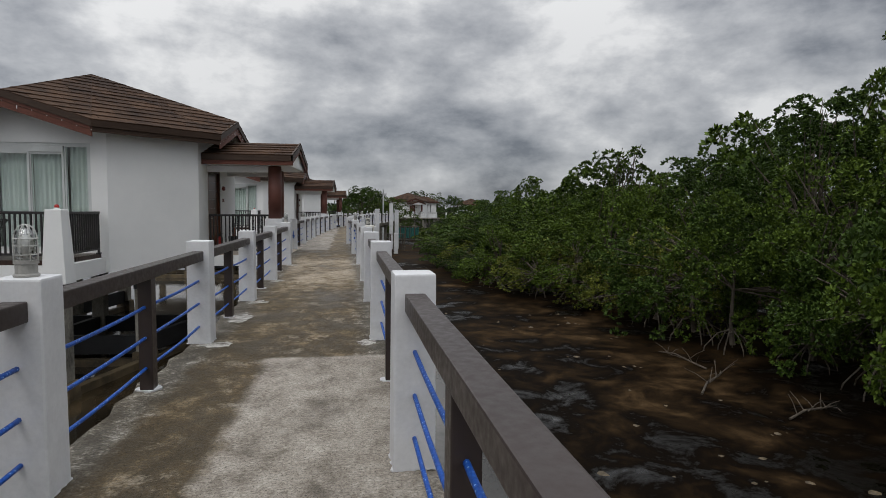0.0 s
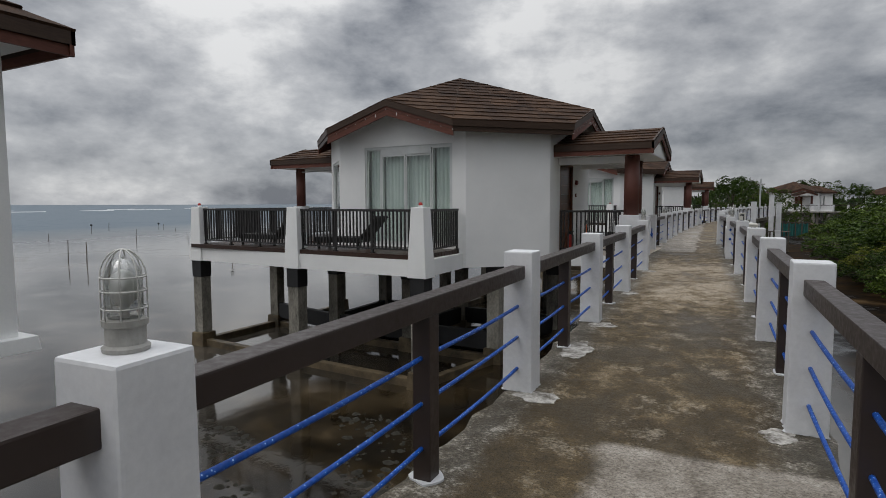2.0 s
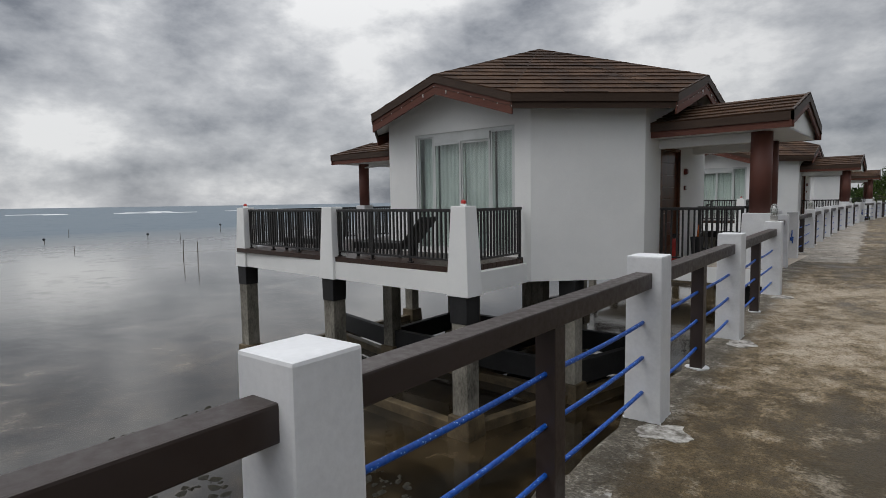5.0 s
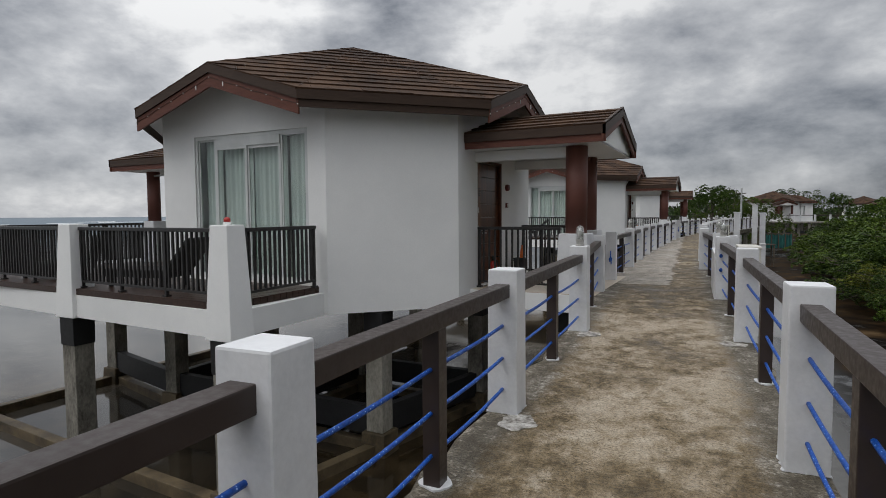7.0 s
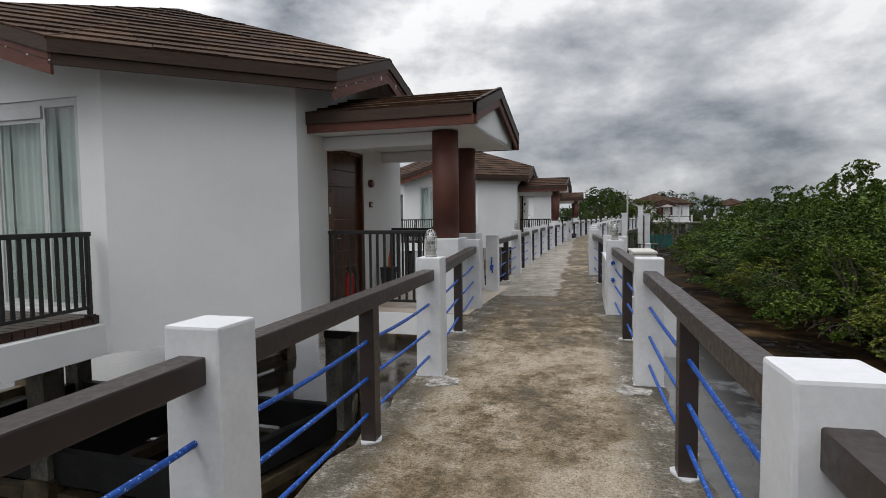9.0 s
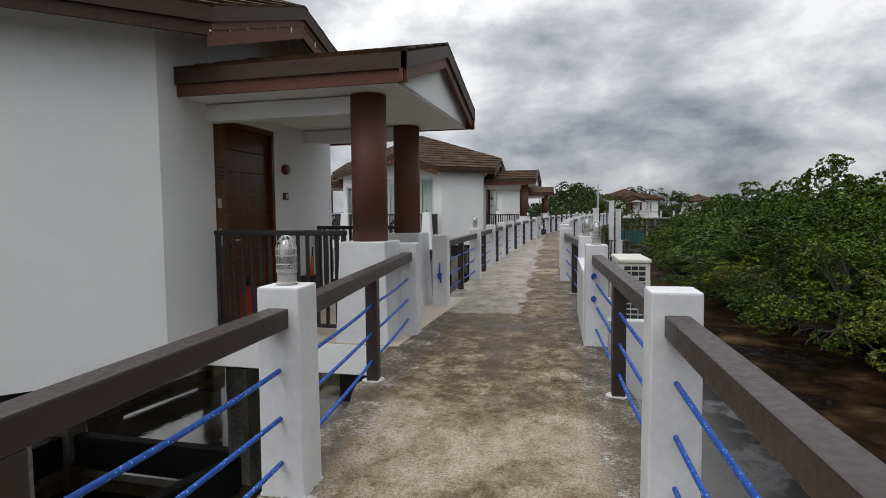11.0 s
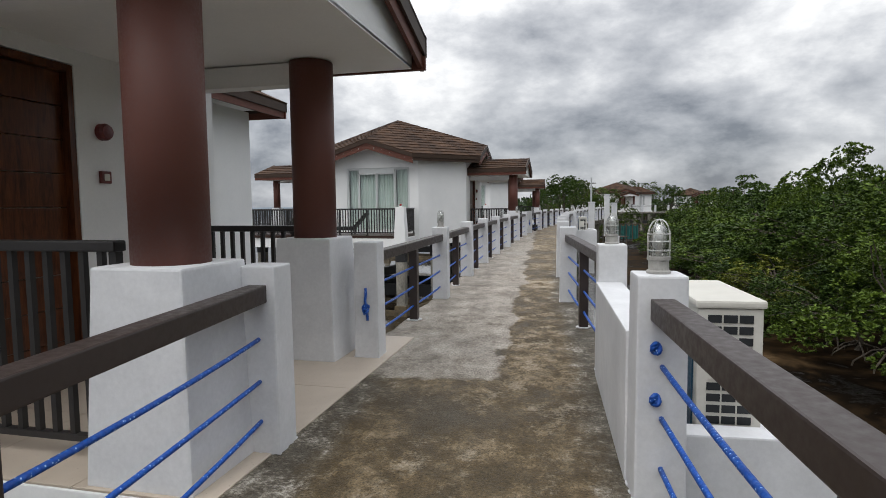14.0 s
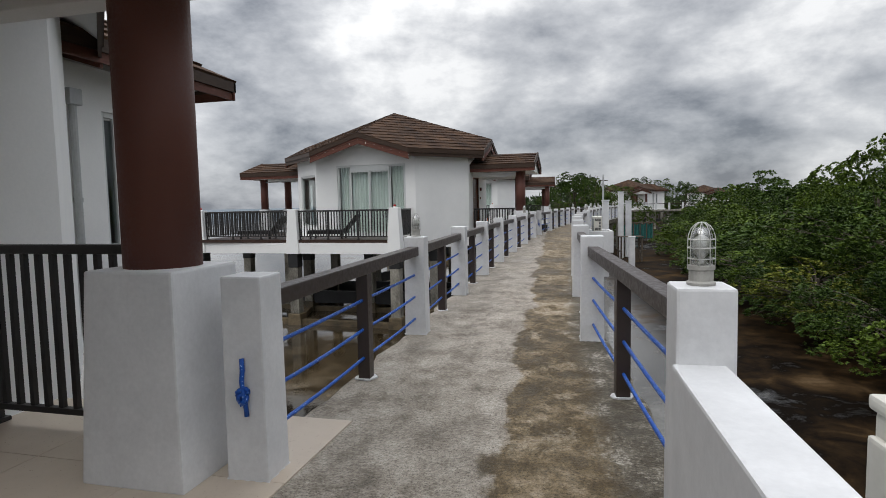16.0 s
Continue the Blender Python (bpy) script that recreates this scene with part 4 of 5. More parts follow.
    for cx, cy in ((5.88, -1.22), (5.56, 1.17)):
        b = bmesh.new()
        add_taper(b, (cx, cy), (0.62, 0.64), 0.0, (cx, cy), (0.53, 0.54), 1.12, 0.015)
        ped = part("pedestal", b, M_POST, e, "white tapered column base")
        b = bmesh.new()
        add_lathe(b, [(0.2, 1.12), (0.2, 2.74)], 28, (cx, cy, 0))
        col = part("column", b, M_COLUMN, e, "red brown round column")
        for p in col.data.polygons:
            p.use_smooth = abs(p.normal.z) < 0.5
    for cy in (-1.1, 1.1):
        b = bmesh.new()
        add_taper(b, (-6.15, cy), (0.5, 0.5), 0.2, (-6.15, cy), (0.4, 0.4), 1.36, 0.015)
        part("pedestal", b, M_POST, e)
        b = bmesh.new()
        add_lathe(b, [(0.17, 1.36), (0.17, 2.74)], 20, (-6.15, cy, 0))
        part("column", b, M_COLUMN, e, smooth=True)
    b = bmesh.new()
    add_tube(b, [(-3.9, -1.6, 2.62), (-6.1, -1.15, 2.62)], 0.025, 8)
    part("stay_rod", b, M_PIPE, e)
    # deck
    dp = [(1.95, -5.95), (-2.15, -5.72), (-6.4, -5.42)]
    bm = bmesh.new()
    outline = [(1.95 + 0.16, -6.08), (2.0, -3.72), (-2.0, -3.72), (-3.95, -1.7), (-3.95, 1.7), (-3.3, 3.6), (-6.9, 3.6), (-6.62, -5.55), (-2.15, -5.86)]
    add_prism(bm, [(x, y, BASE - 0.02) for x, y in outline], (0, 0, 0.40))
    part("deck_beam", fixed_normals(bm), M_WALL, e, "white concrete deck edge beam")
    yb = -5.5
    for i in range(16):
        y0 = -6.02 + i * 0.149
        bm = box((-6.55, y0, 0.105), (1.9, y0 + 0.134, 0.215), 0.003)
        for v in bm.verts:
            if y0 < -5.2 and v.co.x < 0:
                v.co.y += 0.055 * -v.co.x * max(0, 1 - i / 5)
        part("deck_board", bm, M_DECK, e)
    part("deck_floor", box((-6.7, -3.63, 0.105), (-3.97, 3.5, 0.213)), M_DECK, e)
    for i, (x, y) in enumerate(dp):
        b = bmesh.new()
        add_taper(b, (x, y), (0.52, 0.46), BASE - 0.03, (x, y), (0.34, 0.34), 1.36, 0.015)
        part("deck_post", b, M_WALL, e)
    # stilts
    legs = [(1.95, -5.95), (-2.15, -5.72), (-6.4, -5.42), (2.6, -3.0), (-0.2, -3.0), (-3.0, -3.0), (-6.4, -2.2), (3.3, 0.1), (0, 0.1), (-3.2, 0.1), (-6.4, 1.4), (2.2, 3.0), (-2.2, 3.0), (1.15, 6.2), (-1.8, 6.2), (5.6, -0.9), (5.6, 1.4)]
    for x, y in legs:
        b = bmesh.new()
        add_taper(b, (x, y), (0.36, 0.36), WATER + 0.42, (x, y), (0.36, 0.36), -0.82, 0.015)
        part("stilt", b, M_LEG, e)
        b = bmesh.new()
        add_taper(b, (x, y), (0.39, 0.39), -0.82, (x, y), (0.4, 0.4), BASE - 0.02, 0.01)
        part("stilt_head", b, M_BLACK, e, "black painted stilt head")
        b = bmesh.new()
        add_taper(b, (x, y), (0.62, 0.62), WATER - 0.7, (x, y), (0.5, 0.5), WATER + 0.42, 0.03)
        part("footing", b, M_FOOT, e)
    for a, c in ((0, 1), (1, 2), (0, 3), (1, 5), (2, 6), (3, 4), (4, 5), (5, 6), (3, 7), (4, 8), (5, 9), (6, 10), (7, 8), (8, 9), (7, 11), (11, 13), (12, 14), (7, 15)):
        p, q2 = Vector((*legs[a], 0)), Vector((*legs[c], 0))
        d = (q2 - p)
        ln = d.length
        m = Matrix.Translation(p) @ Matrix.Rotation(math.atan2(d.y, d.x), 4, "Z")
        part("tie_beam", box((0.2, -0.11, WATER - 0.02), (ln - 0.2, 0.11, WATER + 0.2), 0.015, m), M_FOOT, e)
        if a >= 3 and (a, c) not in ((6, 10), (7, 15)):
            part("brace_wall", box((0.19, -0.09, WATER + 0.34), (ln - 0.19, 0.09, WATER + 0.86), 0.01, m), M_BLACK, e, "black painted bracing wall between stilts")
    # windows and door
    w1 = window_unit("window_front", "white framed sliding glass doors with drawn pale green curtains", 2.88, 2.79, [(0.06, 0.52, "fix"), (0.55, 1.38, "slide"), (1.36, 2.2, "slide"), (2.24, 2.82, "fix")], (-WH + 0.92, -WA + 0.06, 0.27), 0)
    things.append(w1)
    things.append(window_unit("window_side", "tall glazed window unit facing the sea", 1.9, 2.15, [(0.06, 0.95, "fix"), (0.97, 1.84, "fix")], (-WA + 0.45 * 0.7071 + 0.04, -WH - 0.45 * 0.7071 + 0.04, 0.6), -45, False))
    things.append(window_unit("window_veranda", "sliding glass doors opening on the veranda", 2.7, 2.43, [(0.06, 1.36, "slide"), (1.34, 2.64, "slide")], (-WA + 0.06, WH - 0.75, 0.27), -90))
    things.append(window_unit("window_slit", "narrow dark window in the back wing", 0.27, 1.85, [(0.03, 0.24, "fix")], (wx1 - 0.06, WA - 0.3 + 1.35, 0.9), 90, False))
    d = thing("door_1", "closed varnished hardwood entrance door with dark frame", "door", at=(WA - 0.1, -1.18, 0.012))
    b = bmesh.new()
    add_box(b, (-0.05, 0.0, 0), (0.09, 0.05, 2.60), 0.004)
    add_box(b, (-0.05, 1.34, 0), (0.09, 1.40, 2.60), 0.004)
    add_box(b, (-0.05, 0.05, 2.54), (0.09, 1.34, 2.60), 0.004)
    part("frame", b, M_DOOR, d)
    part("side_panel", box((-0.02, 0.05, 0), (0.03, 0.33, 2.54), 0.004), M_DOOR2, d, "lighter brown fixed side panel")
    b = bmesh.new()
    for i in range(9):
        add_box(b, (-0.02, 0.335, 0.01 + i * 0.281), (0.022, 1.335, 0.286 + i * 0.281), 0.006)
    leaf = part("leaf", b, M_DOOR, d)
    b = bmesh.new()
    add_box(b, (0.03, 0.12, 1.02), (0.042, 0.20, 1.24), 0.004)
    add_tube(b, [(0.03, 0.40, 1.08), (0.075, 0.40, 1.08), (0.075, 0.52, 1.08)], 0.011, 8)
    part("handle", b, M_GALV, d, "metal lever handle")
    b = bmesh.new()
    for z in (1.86, 1.90, 1.95, 2.0):
        add_box(b, (0.031, 0.09, z), (0.036, 0.28, z + 0.02))
    part("sign_bars", b, M_BLACK, d, "dark engraved bars of lettering")
    part("card_box", box((0.031, 0.12, 1.5), (0.05, 0.19, 1.62), 0.004), M_GALV, d)
    things.append(d)
    bell = thing("alarm_bell", "maroon round fire alarm sounder on the white wall", "alarm", at=(WA + 0.0, 0.48, 2.09))
    b = bmesh.new()
    add_lathe(b, [(0.075, 0.0), (0.075, 0.05), (0.06, 0.075), (0.02, 0.08)], 18)
    bmesh.ops.rotate(b, verts=b.verts, cent=(0, 0, 0), matrix=Matrix.Rotation(radians(90), 3, "Y"))
    part("body", b, M_DKRED, bell)
    things.append(bell)
    call = thing("call_point", "small maroon break glass box on the white wall", "alarm", at=(WA + 0.0, 0.48, 1.69))
    part("case", box((0, -0.055, -0.055), (0.035, 0.055, 0.055), 0.008), M_DKRED, call)
    part("face", box((0.036, -0.03, -0.03), (0.04, 0.03, 0.03), 0.002), M_ACBODY, call)
    things.append(call)
    ext = thing("fire_extinguisher", "red fire extinguisher with black hose standing by the door", "fire extinguisher", at=(WA + 0.26, -0.98, 0.01))
    b = bmesh.new()
    add_lathe(b, [(0.075, 0.0), (0.08, 0.02), (0.08, 0.42), (0.06, 0.49), (0.025, 0.52)], 18)
    part("cylinder", b, M_RED, ext, smooth=True)
    b = bmesh.new()
    add_lathe(b, [(0.025, 0.52), (0.025, 0.56), (0.04, 0.57), (0.04, 0.6)], 12)
    add_box(b, (-0.02, -0.015, 0.6), (0.12, 0.015, 0.62), 0.004)
    part("valve", b, M_SLOT, ext)
    b = bmesh.new()
    add_tube(b, [(0.03, 0, 0.57), (0.1, 0, 0.5), (0.105, 0, 0.3), (0.09, 0, 0.16)], 0.012, 7)
    part("hose", b, M_SLOT, ext, smooth=True)
    things.append(ext)
    pot = thing("umbrella_stand", "black square umbrella stand holding a furled orange umbrella", "umbrella stand", at=(WA + 0.25, 0.75, 0.01))
    b = bmesh.new()
    add_taper(b, (0, 0), (0.2, 0.2), 0, (0, 0), (0.26, 0.26), 0.46, 0.008)
    part("bin", b, M_SLOT, pot)
    b = bmesh.new()
    add_tube(b, [(0.02, 0, 0.3), (0.03, 0.01, 0.62), (0.04, 0.01, 0.76)], 0.045, 10, 0.02)
    part("umbrella", b, M_ORANGE, pot, "furled orange umbrella", smooth=True)
    b = bmesh.new()
    add_tube(b, [(0.04, 0.01, 0.76), (0.045, 0.01, 0.9)], 0.014, 8)
    part("umbrella_grip", b, M_SLOT, pot)
    things.append(pot)

    # balustrades
    def balustrade(a, c, z0, z1, label, gap=0.115):
        a, c = Vector((*a, 0)), Vector((*c, 0))
        d2 = c - a
        ln = d2.length
        t = thing("balustrade", label, "balustrade", at=(a.x, a.y, z0), rz=math.degrees(math.atan2(d2.y, d2.x)))
        h = z1 - z0
        part("top_rail", box((0, -0.045, h - 0.06), (ln, 0.045, h), 0.01), M_BALUST, t)
        part("bottom_rail", box((0, -0.025, 0.1), (ln, 0.025, 0.14), 0.004), M_BALUST, t)
        for u in ([0.03, ln - 0.03] + ([ln / 3, 2 * ln / 3] if ln > 3 else [])):
            part("stanchion", box((u - 0.025, -0.025, 0.0), (u + 0.025, 0.025, h - 0.06), 0.004), M_BALUST, t)
            part("foot", box((u - 0.05, -0.05, 0.0), (u + 0.05, 0.05, 0.03), 0.006), M_BALUST, t)
        n = int(ln / gap)
        shared = None
        for i in range(1, n):
            u = ln * i / n
            if shared is None:
                ob = part("baluster", box((-0.017, -0.017, 0.14), (0.017, 0.017, h - 0.06)), M_BALUST, t)
                shared = ob.data
            else:
                ob = new("baluster", shared)
                ob.parent = t
            ob.location.x = u
        things.append(t)
    lab = "dark brown metal balustrade along the wooden deck"
    balustrade((dp[1][0] + 0.2, dp[1][1]), (dp[0][0] - 0.22, dp[0][1]), 0.215, 1.31, lab)
    balustrade((dp[2][0] + 0.2, dp[2][1]), (dp[1][0] - 0.2, dp[1][1]), 0.215, 1.31, lab)
    balustrade((dp[0][0] + 0.06, dp[0][1] + 0.24), (1.9, -3.95), 0.215, 1.31, lab)
    balustrade((-6.5, 3.4), (-6.45, -5.2), 0.215, 1.31, lab)
    lab = "dark brown metal balustrade along the tiled porch"
    balustrade((3.90, -1.27), (5.6, -1.27), 0.01, 1.24, lab)
    balustrade((3.90, 1.45), (5.3, 1.45), 0.01, 1.22, lab)
    # small beacons on the deck posts
    for i, (x, y) in enumerate((dp[0], dp[2])):
        t = thing("deck_beacon", "small red and white marker lamp on a deck post", "lamp", "marker lamps on deck posts", at=(x, y, 1.361))
        b = bmesh.new()
        add_lathe(b, [(0.06, 0), (0.06, 0.035), (0.045, 0.04)], 14)
        part("base", b, M_BULB, t)
        b = bmesh.new()
        add_lathe(b, [(0.045, 0.04), (0.05, 0.075), (0.035, 0.105), (0.008, 0.115)], 14)
        part("cap", b, M_RED, t, "red domed cap", smooth=True)
        things.append(t)
    # strings of small white lamps along the barge boards
    for k in (0, 1):
        pk, cr, cl = rot4((0, -RA, PEAK), k), rot4((RH, -RA, CORNER), k), rot4((-RH, -RA, CORNER), k)
        out = Vector(rot4((0, -1, 0), k))
        t = thing("light_string", "string of tiny white lamps stapled along the barge board", "string lights", "light strings on the gables")
        b = bmesh.new()
        line = [Vector(cl).lerp(Vector(pk), i / 6) for i in range(6)] + [Vector(pk).lerp(Vector(cr), i / 6) for i in range(7)]
        line = [p + out * -0.024 + Vector((0, 0, -0.24 - 0.012 * (i % 2))) for i, p in enumerate(line)]
        add_tube(b, [tuple(p) for p in line], 0.004, 5)
        part("cable", b, M_FASCIA, t)
        for i, p in enumerate(line):
            drop = 0.08 if i in (5, 7) else 0.016
            part("lamp", box(p + Vector((-0.008, -0.008, -drop)), p + Vector((0.008, 0.008, 0.0)), 0.002), M_BULB, t)
        things.append(t)
    # loungers
    for i, (x, y, r) in enumerate(((-0.6, -4.95, 8), (-3.7, -4.85, 4))):
        t = thing("sun_lounger", "black woven sun lounger with raised back on the deck", "sun lounger", "loungers on the deck", at=(x, y, 0.216), rz=180 + r)
        part("bed", box((-0.2, -0.33, 0.18), (1.2, 0.33, 0.33), 0.02), M_CHAIR, t)
        bm = box((-0.78, -0.33, -0.03), (0.0, 0.33, 0.04), 0.02, Matrix.Translation((-0.2, 0, 0.3)) @ Matrix.Rotation(radians(48), 4, "Y"))
        part("backrest", bm, M_CHAIR, t)
        for u, v in ((-0.12, -0.28), (-0.12, 0.28), (1.1, -0.28), (1.1, 0.28)):
            part("leg", box((u - 0.03, v - 0.03, 0), (u + 0.03, v + 0.03, 0.182), 0.005), M_CHAIR, t)
        things.append(t)
    return things


COTTAGE = build_cottage()
BASE_POSES = [ob.matrix_basis.copy() for ob in COTTAGE]
PLACES = [((CX, CY), CR, 1), ((CX + 0.6, CY + 23.8), CR, 1), ((-9.70, -0.55), -3.0, 1), ((CX + 1.4, CY + 47.2), -1.0, 1), ((14.5, 137), -75, 0), ((42, 193), -75, 0)]
for (px, py), rz, full in PLACES[1:]:
    m = pose(px, py, 0, 0, 0, rz)
    for ob, base in zip(COTTAGE, BASE_POSES):
        if not full and (ob.name.startswith("sun_lounger") or ob.name.startswith("deck_beacon") or ob.name.startswith("umbrella") or ob.name.startswith("fire")):
            continue
        copy_thing(ob, m @ base)
m0 = pose(*PLACES[0][0], 0, 0, 0, PLACES[0][1])
for ob, base in zip(COTTAGE, BASE_POSES):
    ob.matrix_basis = m0 @ base


# ---------- parapet, air conditioner and its trough ----------
def parapet(y0, y1):
    (xa, ya), (xb, yb) = post_at(1, y0), post_at(1, y1)
    d = Vector((xb - xa, yb - ya, 0))
    m = Matrix.Translation((xa, ya, 0)) @ Matrix.Rotation(math.atan2(d.y, d.x), 4, "Z")
    e = tagged(part("parapet_wall", box((0.11, -0.075, 0.001), (d.length - 0.11, 0.13, 0.78), 0.012, m), M_POST), "low white painted parapet between two lamp posts", "wall", kind="structure")
    t = thing("condenser_trough", "white concrete trough beside the footbridge for the air conditioner", "trough", at=(xa, ya, 0))
    for lo, hi in (((0.14, 0.22, -0.66), (1.12, 0.38, 0.22)), ((1.00, 0.382, -0.66), (1.12, 1.80, 0.22)), ((0.14, 1.802, -0.66), (1.12, 1.95, 0.22))):
        part("side", box(lo, hi, 0.012), M_POST, t)
    part("bottom", box((0.14, 0.382, -0.66), (0.998, 1.8, -0.1), 0.01), M_POST, t)
    return t


parapet(18.5, 20.52)
parapet(41.95, 43.8)


def condenser(at, rz):
    e = thing("air_conditioner", "cream outdoor air conditioner unit with blue side panel", "air conditioner", at=at, rz=rz)
    part("casing", box((-0.21, -0.42, 0.04), (0.21, 0.42, 0.86), 0.015), M_ACBODY, e)
    part("lid", box((-0.225, -0.435, 0.861), (0.225, 0.435, 0.905), 0.014), M_ACBODY, e)
    part("side_panel", box((-0.222, -0.36, 0.08), (-0.212, 0.16, 0.82), 0.003), M_ACBLUE, e, "blue side panel")
    part("service_cover", box((-0.245, 0.18, 0.34), (-0.212, 0.4, 0.8), 0.012), M_ACBODY, e)
    part("badge_panel", box((-0.13, -0.428, 0.47), (0.05, -0.4215, 0.69), 0.004), M_ACBODY, e)
    for i in range(12):
        for j in range(3):
            z = 0.1 + i * 0.062
            x = -0.145 + j * 0.1
            if 6 <= i <= 9 and j < 2:
                continue
            part("slot", box((x, -0.4265, z), (x + 0.088, -0.4215, z + 0.043), 0.002), M_SLOT, e)
    for k in range(14):
        part("fin", box((0.2115, -0.38 + k * 0.05, 0.2), (0.222, -0.365 + k * 0.05, 0.66)), M_ACBODY, e)
    for s in (-1, 1):
        part("foot", box((-0.19, s * 0.3 - 0.04, 0), (0.19, s * 0.3 + 0.04, 0.04), 0.004), M_SLOT, e)
    for ob in e.children:
        ob.data.transform(Matrix.Diagonal((0.80, 1, 1, 1)))
    return e


condenser((centre(19.4) + 1.52, 19.36, -0.02), 0)
condenser((centre(42.6) + 1.52, 42.9, -0.10), 0)


# ---------- rope ends knotted at the porch posts ----------
def rope_tail(x, y, turn):
    e = thing("rope_tail", "knotted blue rope end hanging on a white post", "rope", "knotted rope ends", at=(x, y, 0), rz=turn)
    b = bmesh.new()
    pts = [(0, -0.13, 0.66), (0.004, -0.135, 0.60), (-0.006, -0.13, 0.54), (0.006, -0.14, 0.49), (0.012, -0.135, 0.44), (0.016, -0.13, 0.36)]
    add_tube(b, pts, 0.0125, 7)
    part("tail", b, M_ROPE, e, smooth=True)
    b = bmesh.new()
    add_tube(b, [(0.03 * math.cos(t) * (1 - t / 30), -0.137 + 0.012 * math.sin(2 * t), 0.48 + 0.03 * math.sin(t) - t * 0.004) for t in (k * 0.5 for k in range(22))], 0.012, 7)
    part("knot", b, M_ROPE, e, smooth=True)
    return e


x, y = post_at(-1, 20.81)
rope_tail(x, y, 0)
x, y = post_at(-1, 44.2)
rope_tail(x, y, 0)
for z in (0.74, 0.5):
    x, y = post_at(1, 18.5)
    e = thing("rope_knot", "blue rope knot tied off to an eye on the post", "rope", "knotted rope ends", at=(x - 0.03, y - 0.15, z))
    b = bmesh.new()
    add_tube(b, [(0.018 * math.cos(t), 0.012 + 0.012 * math.sin(2 * t), 0.02 * math.sin(t) + 0.002 * t) for t in (k * 0.5 for k in range(24))], 0.0105, 7)
    part("coil", b, M_ROPE, e, smooth=True)


# ---------- mangroves ----------
def leaf_mesh(name, tips, rnd2, size, material, per=7):
    verts, faces = [], []
    for p, d in tips:
        d = Vector(d).normalized()
        u = d.orthogonal().normalized()
        w = d.cross(u)
        a0 = rnd2.uniform(0, 6.28)
        for k in range(per):
            a = a0 + 2.4 * k
            sp = rnd2.uniform(0.45, 1.25)
            dirv = (d * (1.15 - 0.55 * sp) + (u * math.cos(a) + w * math.sin(a)) * sp).normalized()
            ln = size * rnd2.uniform(0.7, 1.25)
            sd = dirv.cross(Vector((rnd2.uniform(-1, 1), rnd2.uniform(-1, 1), rnd2.uniform(-1, 1)))).normalized() * ln * 0.24
            b0 = Vector(p) + dirv * 0.01
            i = len(verts)
            verts += [b0, b0 + dirv * ln * 0.55 + sd, b0 + dirv * ln, b0 + dirv * ln * 0.55 - sd]
            faces.append((i, i + 1, i + 2, i + 3))
    me = bpy.data.meshes.new(name)
    me.from_pydata([tuple(v) for v in verts], [], faces)
    me.materials.append(material)
    return me


def crown_tips(rnd2, width, low, high, clumps, per_clump):
    # the crown is a heap of rounded boughs; leaf tufts sit on their outsides
    tips, hubs, boughs = [], [], []
    for _ in range(max(16, clumps // 7)):
        a, q = rnd2.uniform(0, 6.283), 0.35 + 0.65 * rnd2.random() ** 0.6
        h = rnd2.random()
        prof = (0.78 + 0.5 * math.sin(h * 3.0 + 0.5)) * (1.0 if h < 0.65 else 1.0 - (h - 0.65) * 1.5)
        boughs.append((Vector((width * q * prof * math.cos(a), width * q * prof * math.sin(a), low + (high - low) * h)), rnd2.uniform(0.45, 0.85) * (1.0 if h < 0.75 else 0.75)))
    for n in range(clumps):
        o, br = boughs[n % len(boughs)]
        out = Vector((o.x, o.y, 0.0)) * (0.45 / max(0.3, width))
        d = (Vector((rnd2.gauss(0, 1), rnd2.gauss(0, 1), rnd2.gauss(0.45, 0.9))).normalized() + out).normalized()
        c = o + d * br * (rnd2.uniform(0.75, 1.12) if n % 3 else rnd2.uniform(1.1, 1.8))
        r = rnd2.uniform(0.18, 0.42)
        hubs.append((c, r))
        for _ in range(per_clump):
            e = (Vector((rnd2.gauss(0, 1), rnd2.gauss(0, 1), rnd2.gauss(0.2, 1))).normalized() + d * 0.7).normalized()
            tips.append((c + e * r, e + Vector((0, 0, 0.5))))
    return tips, hubs


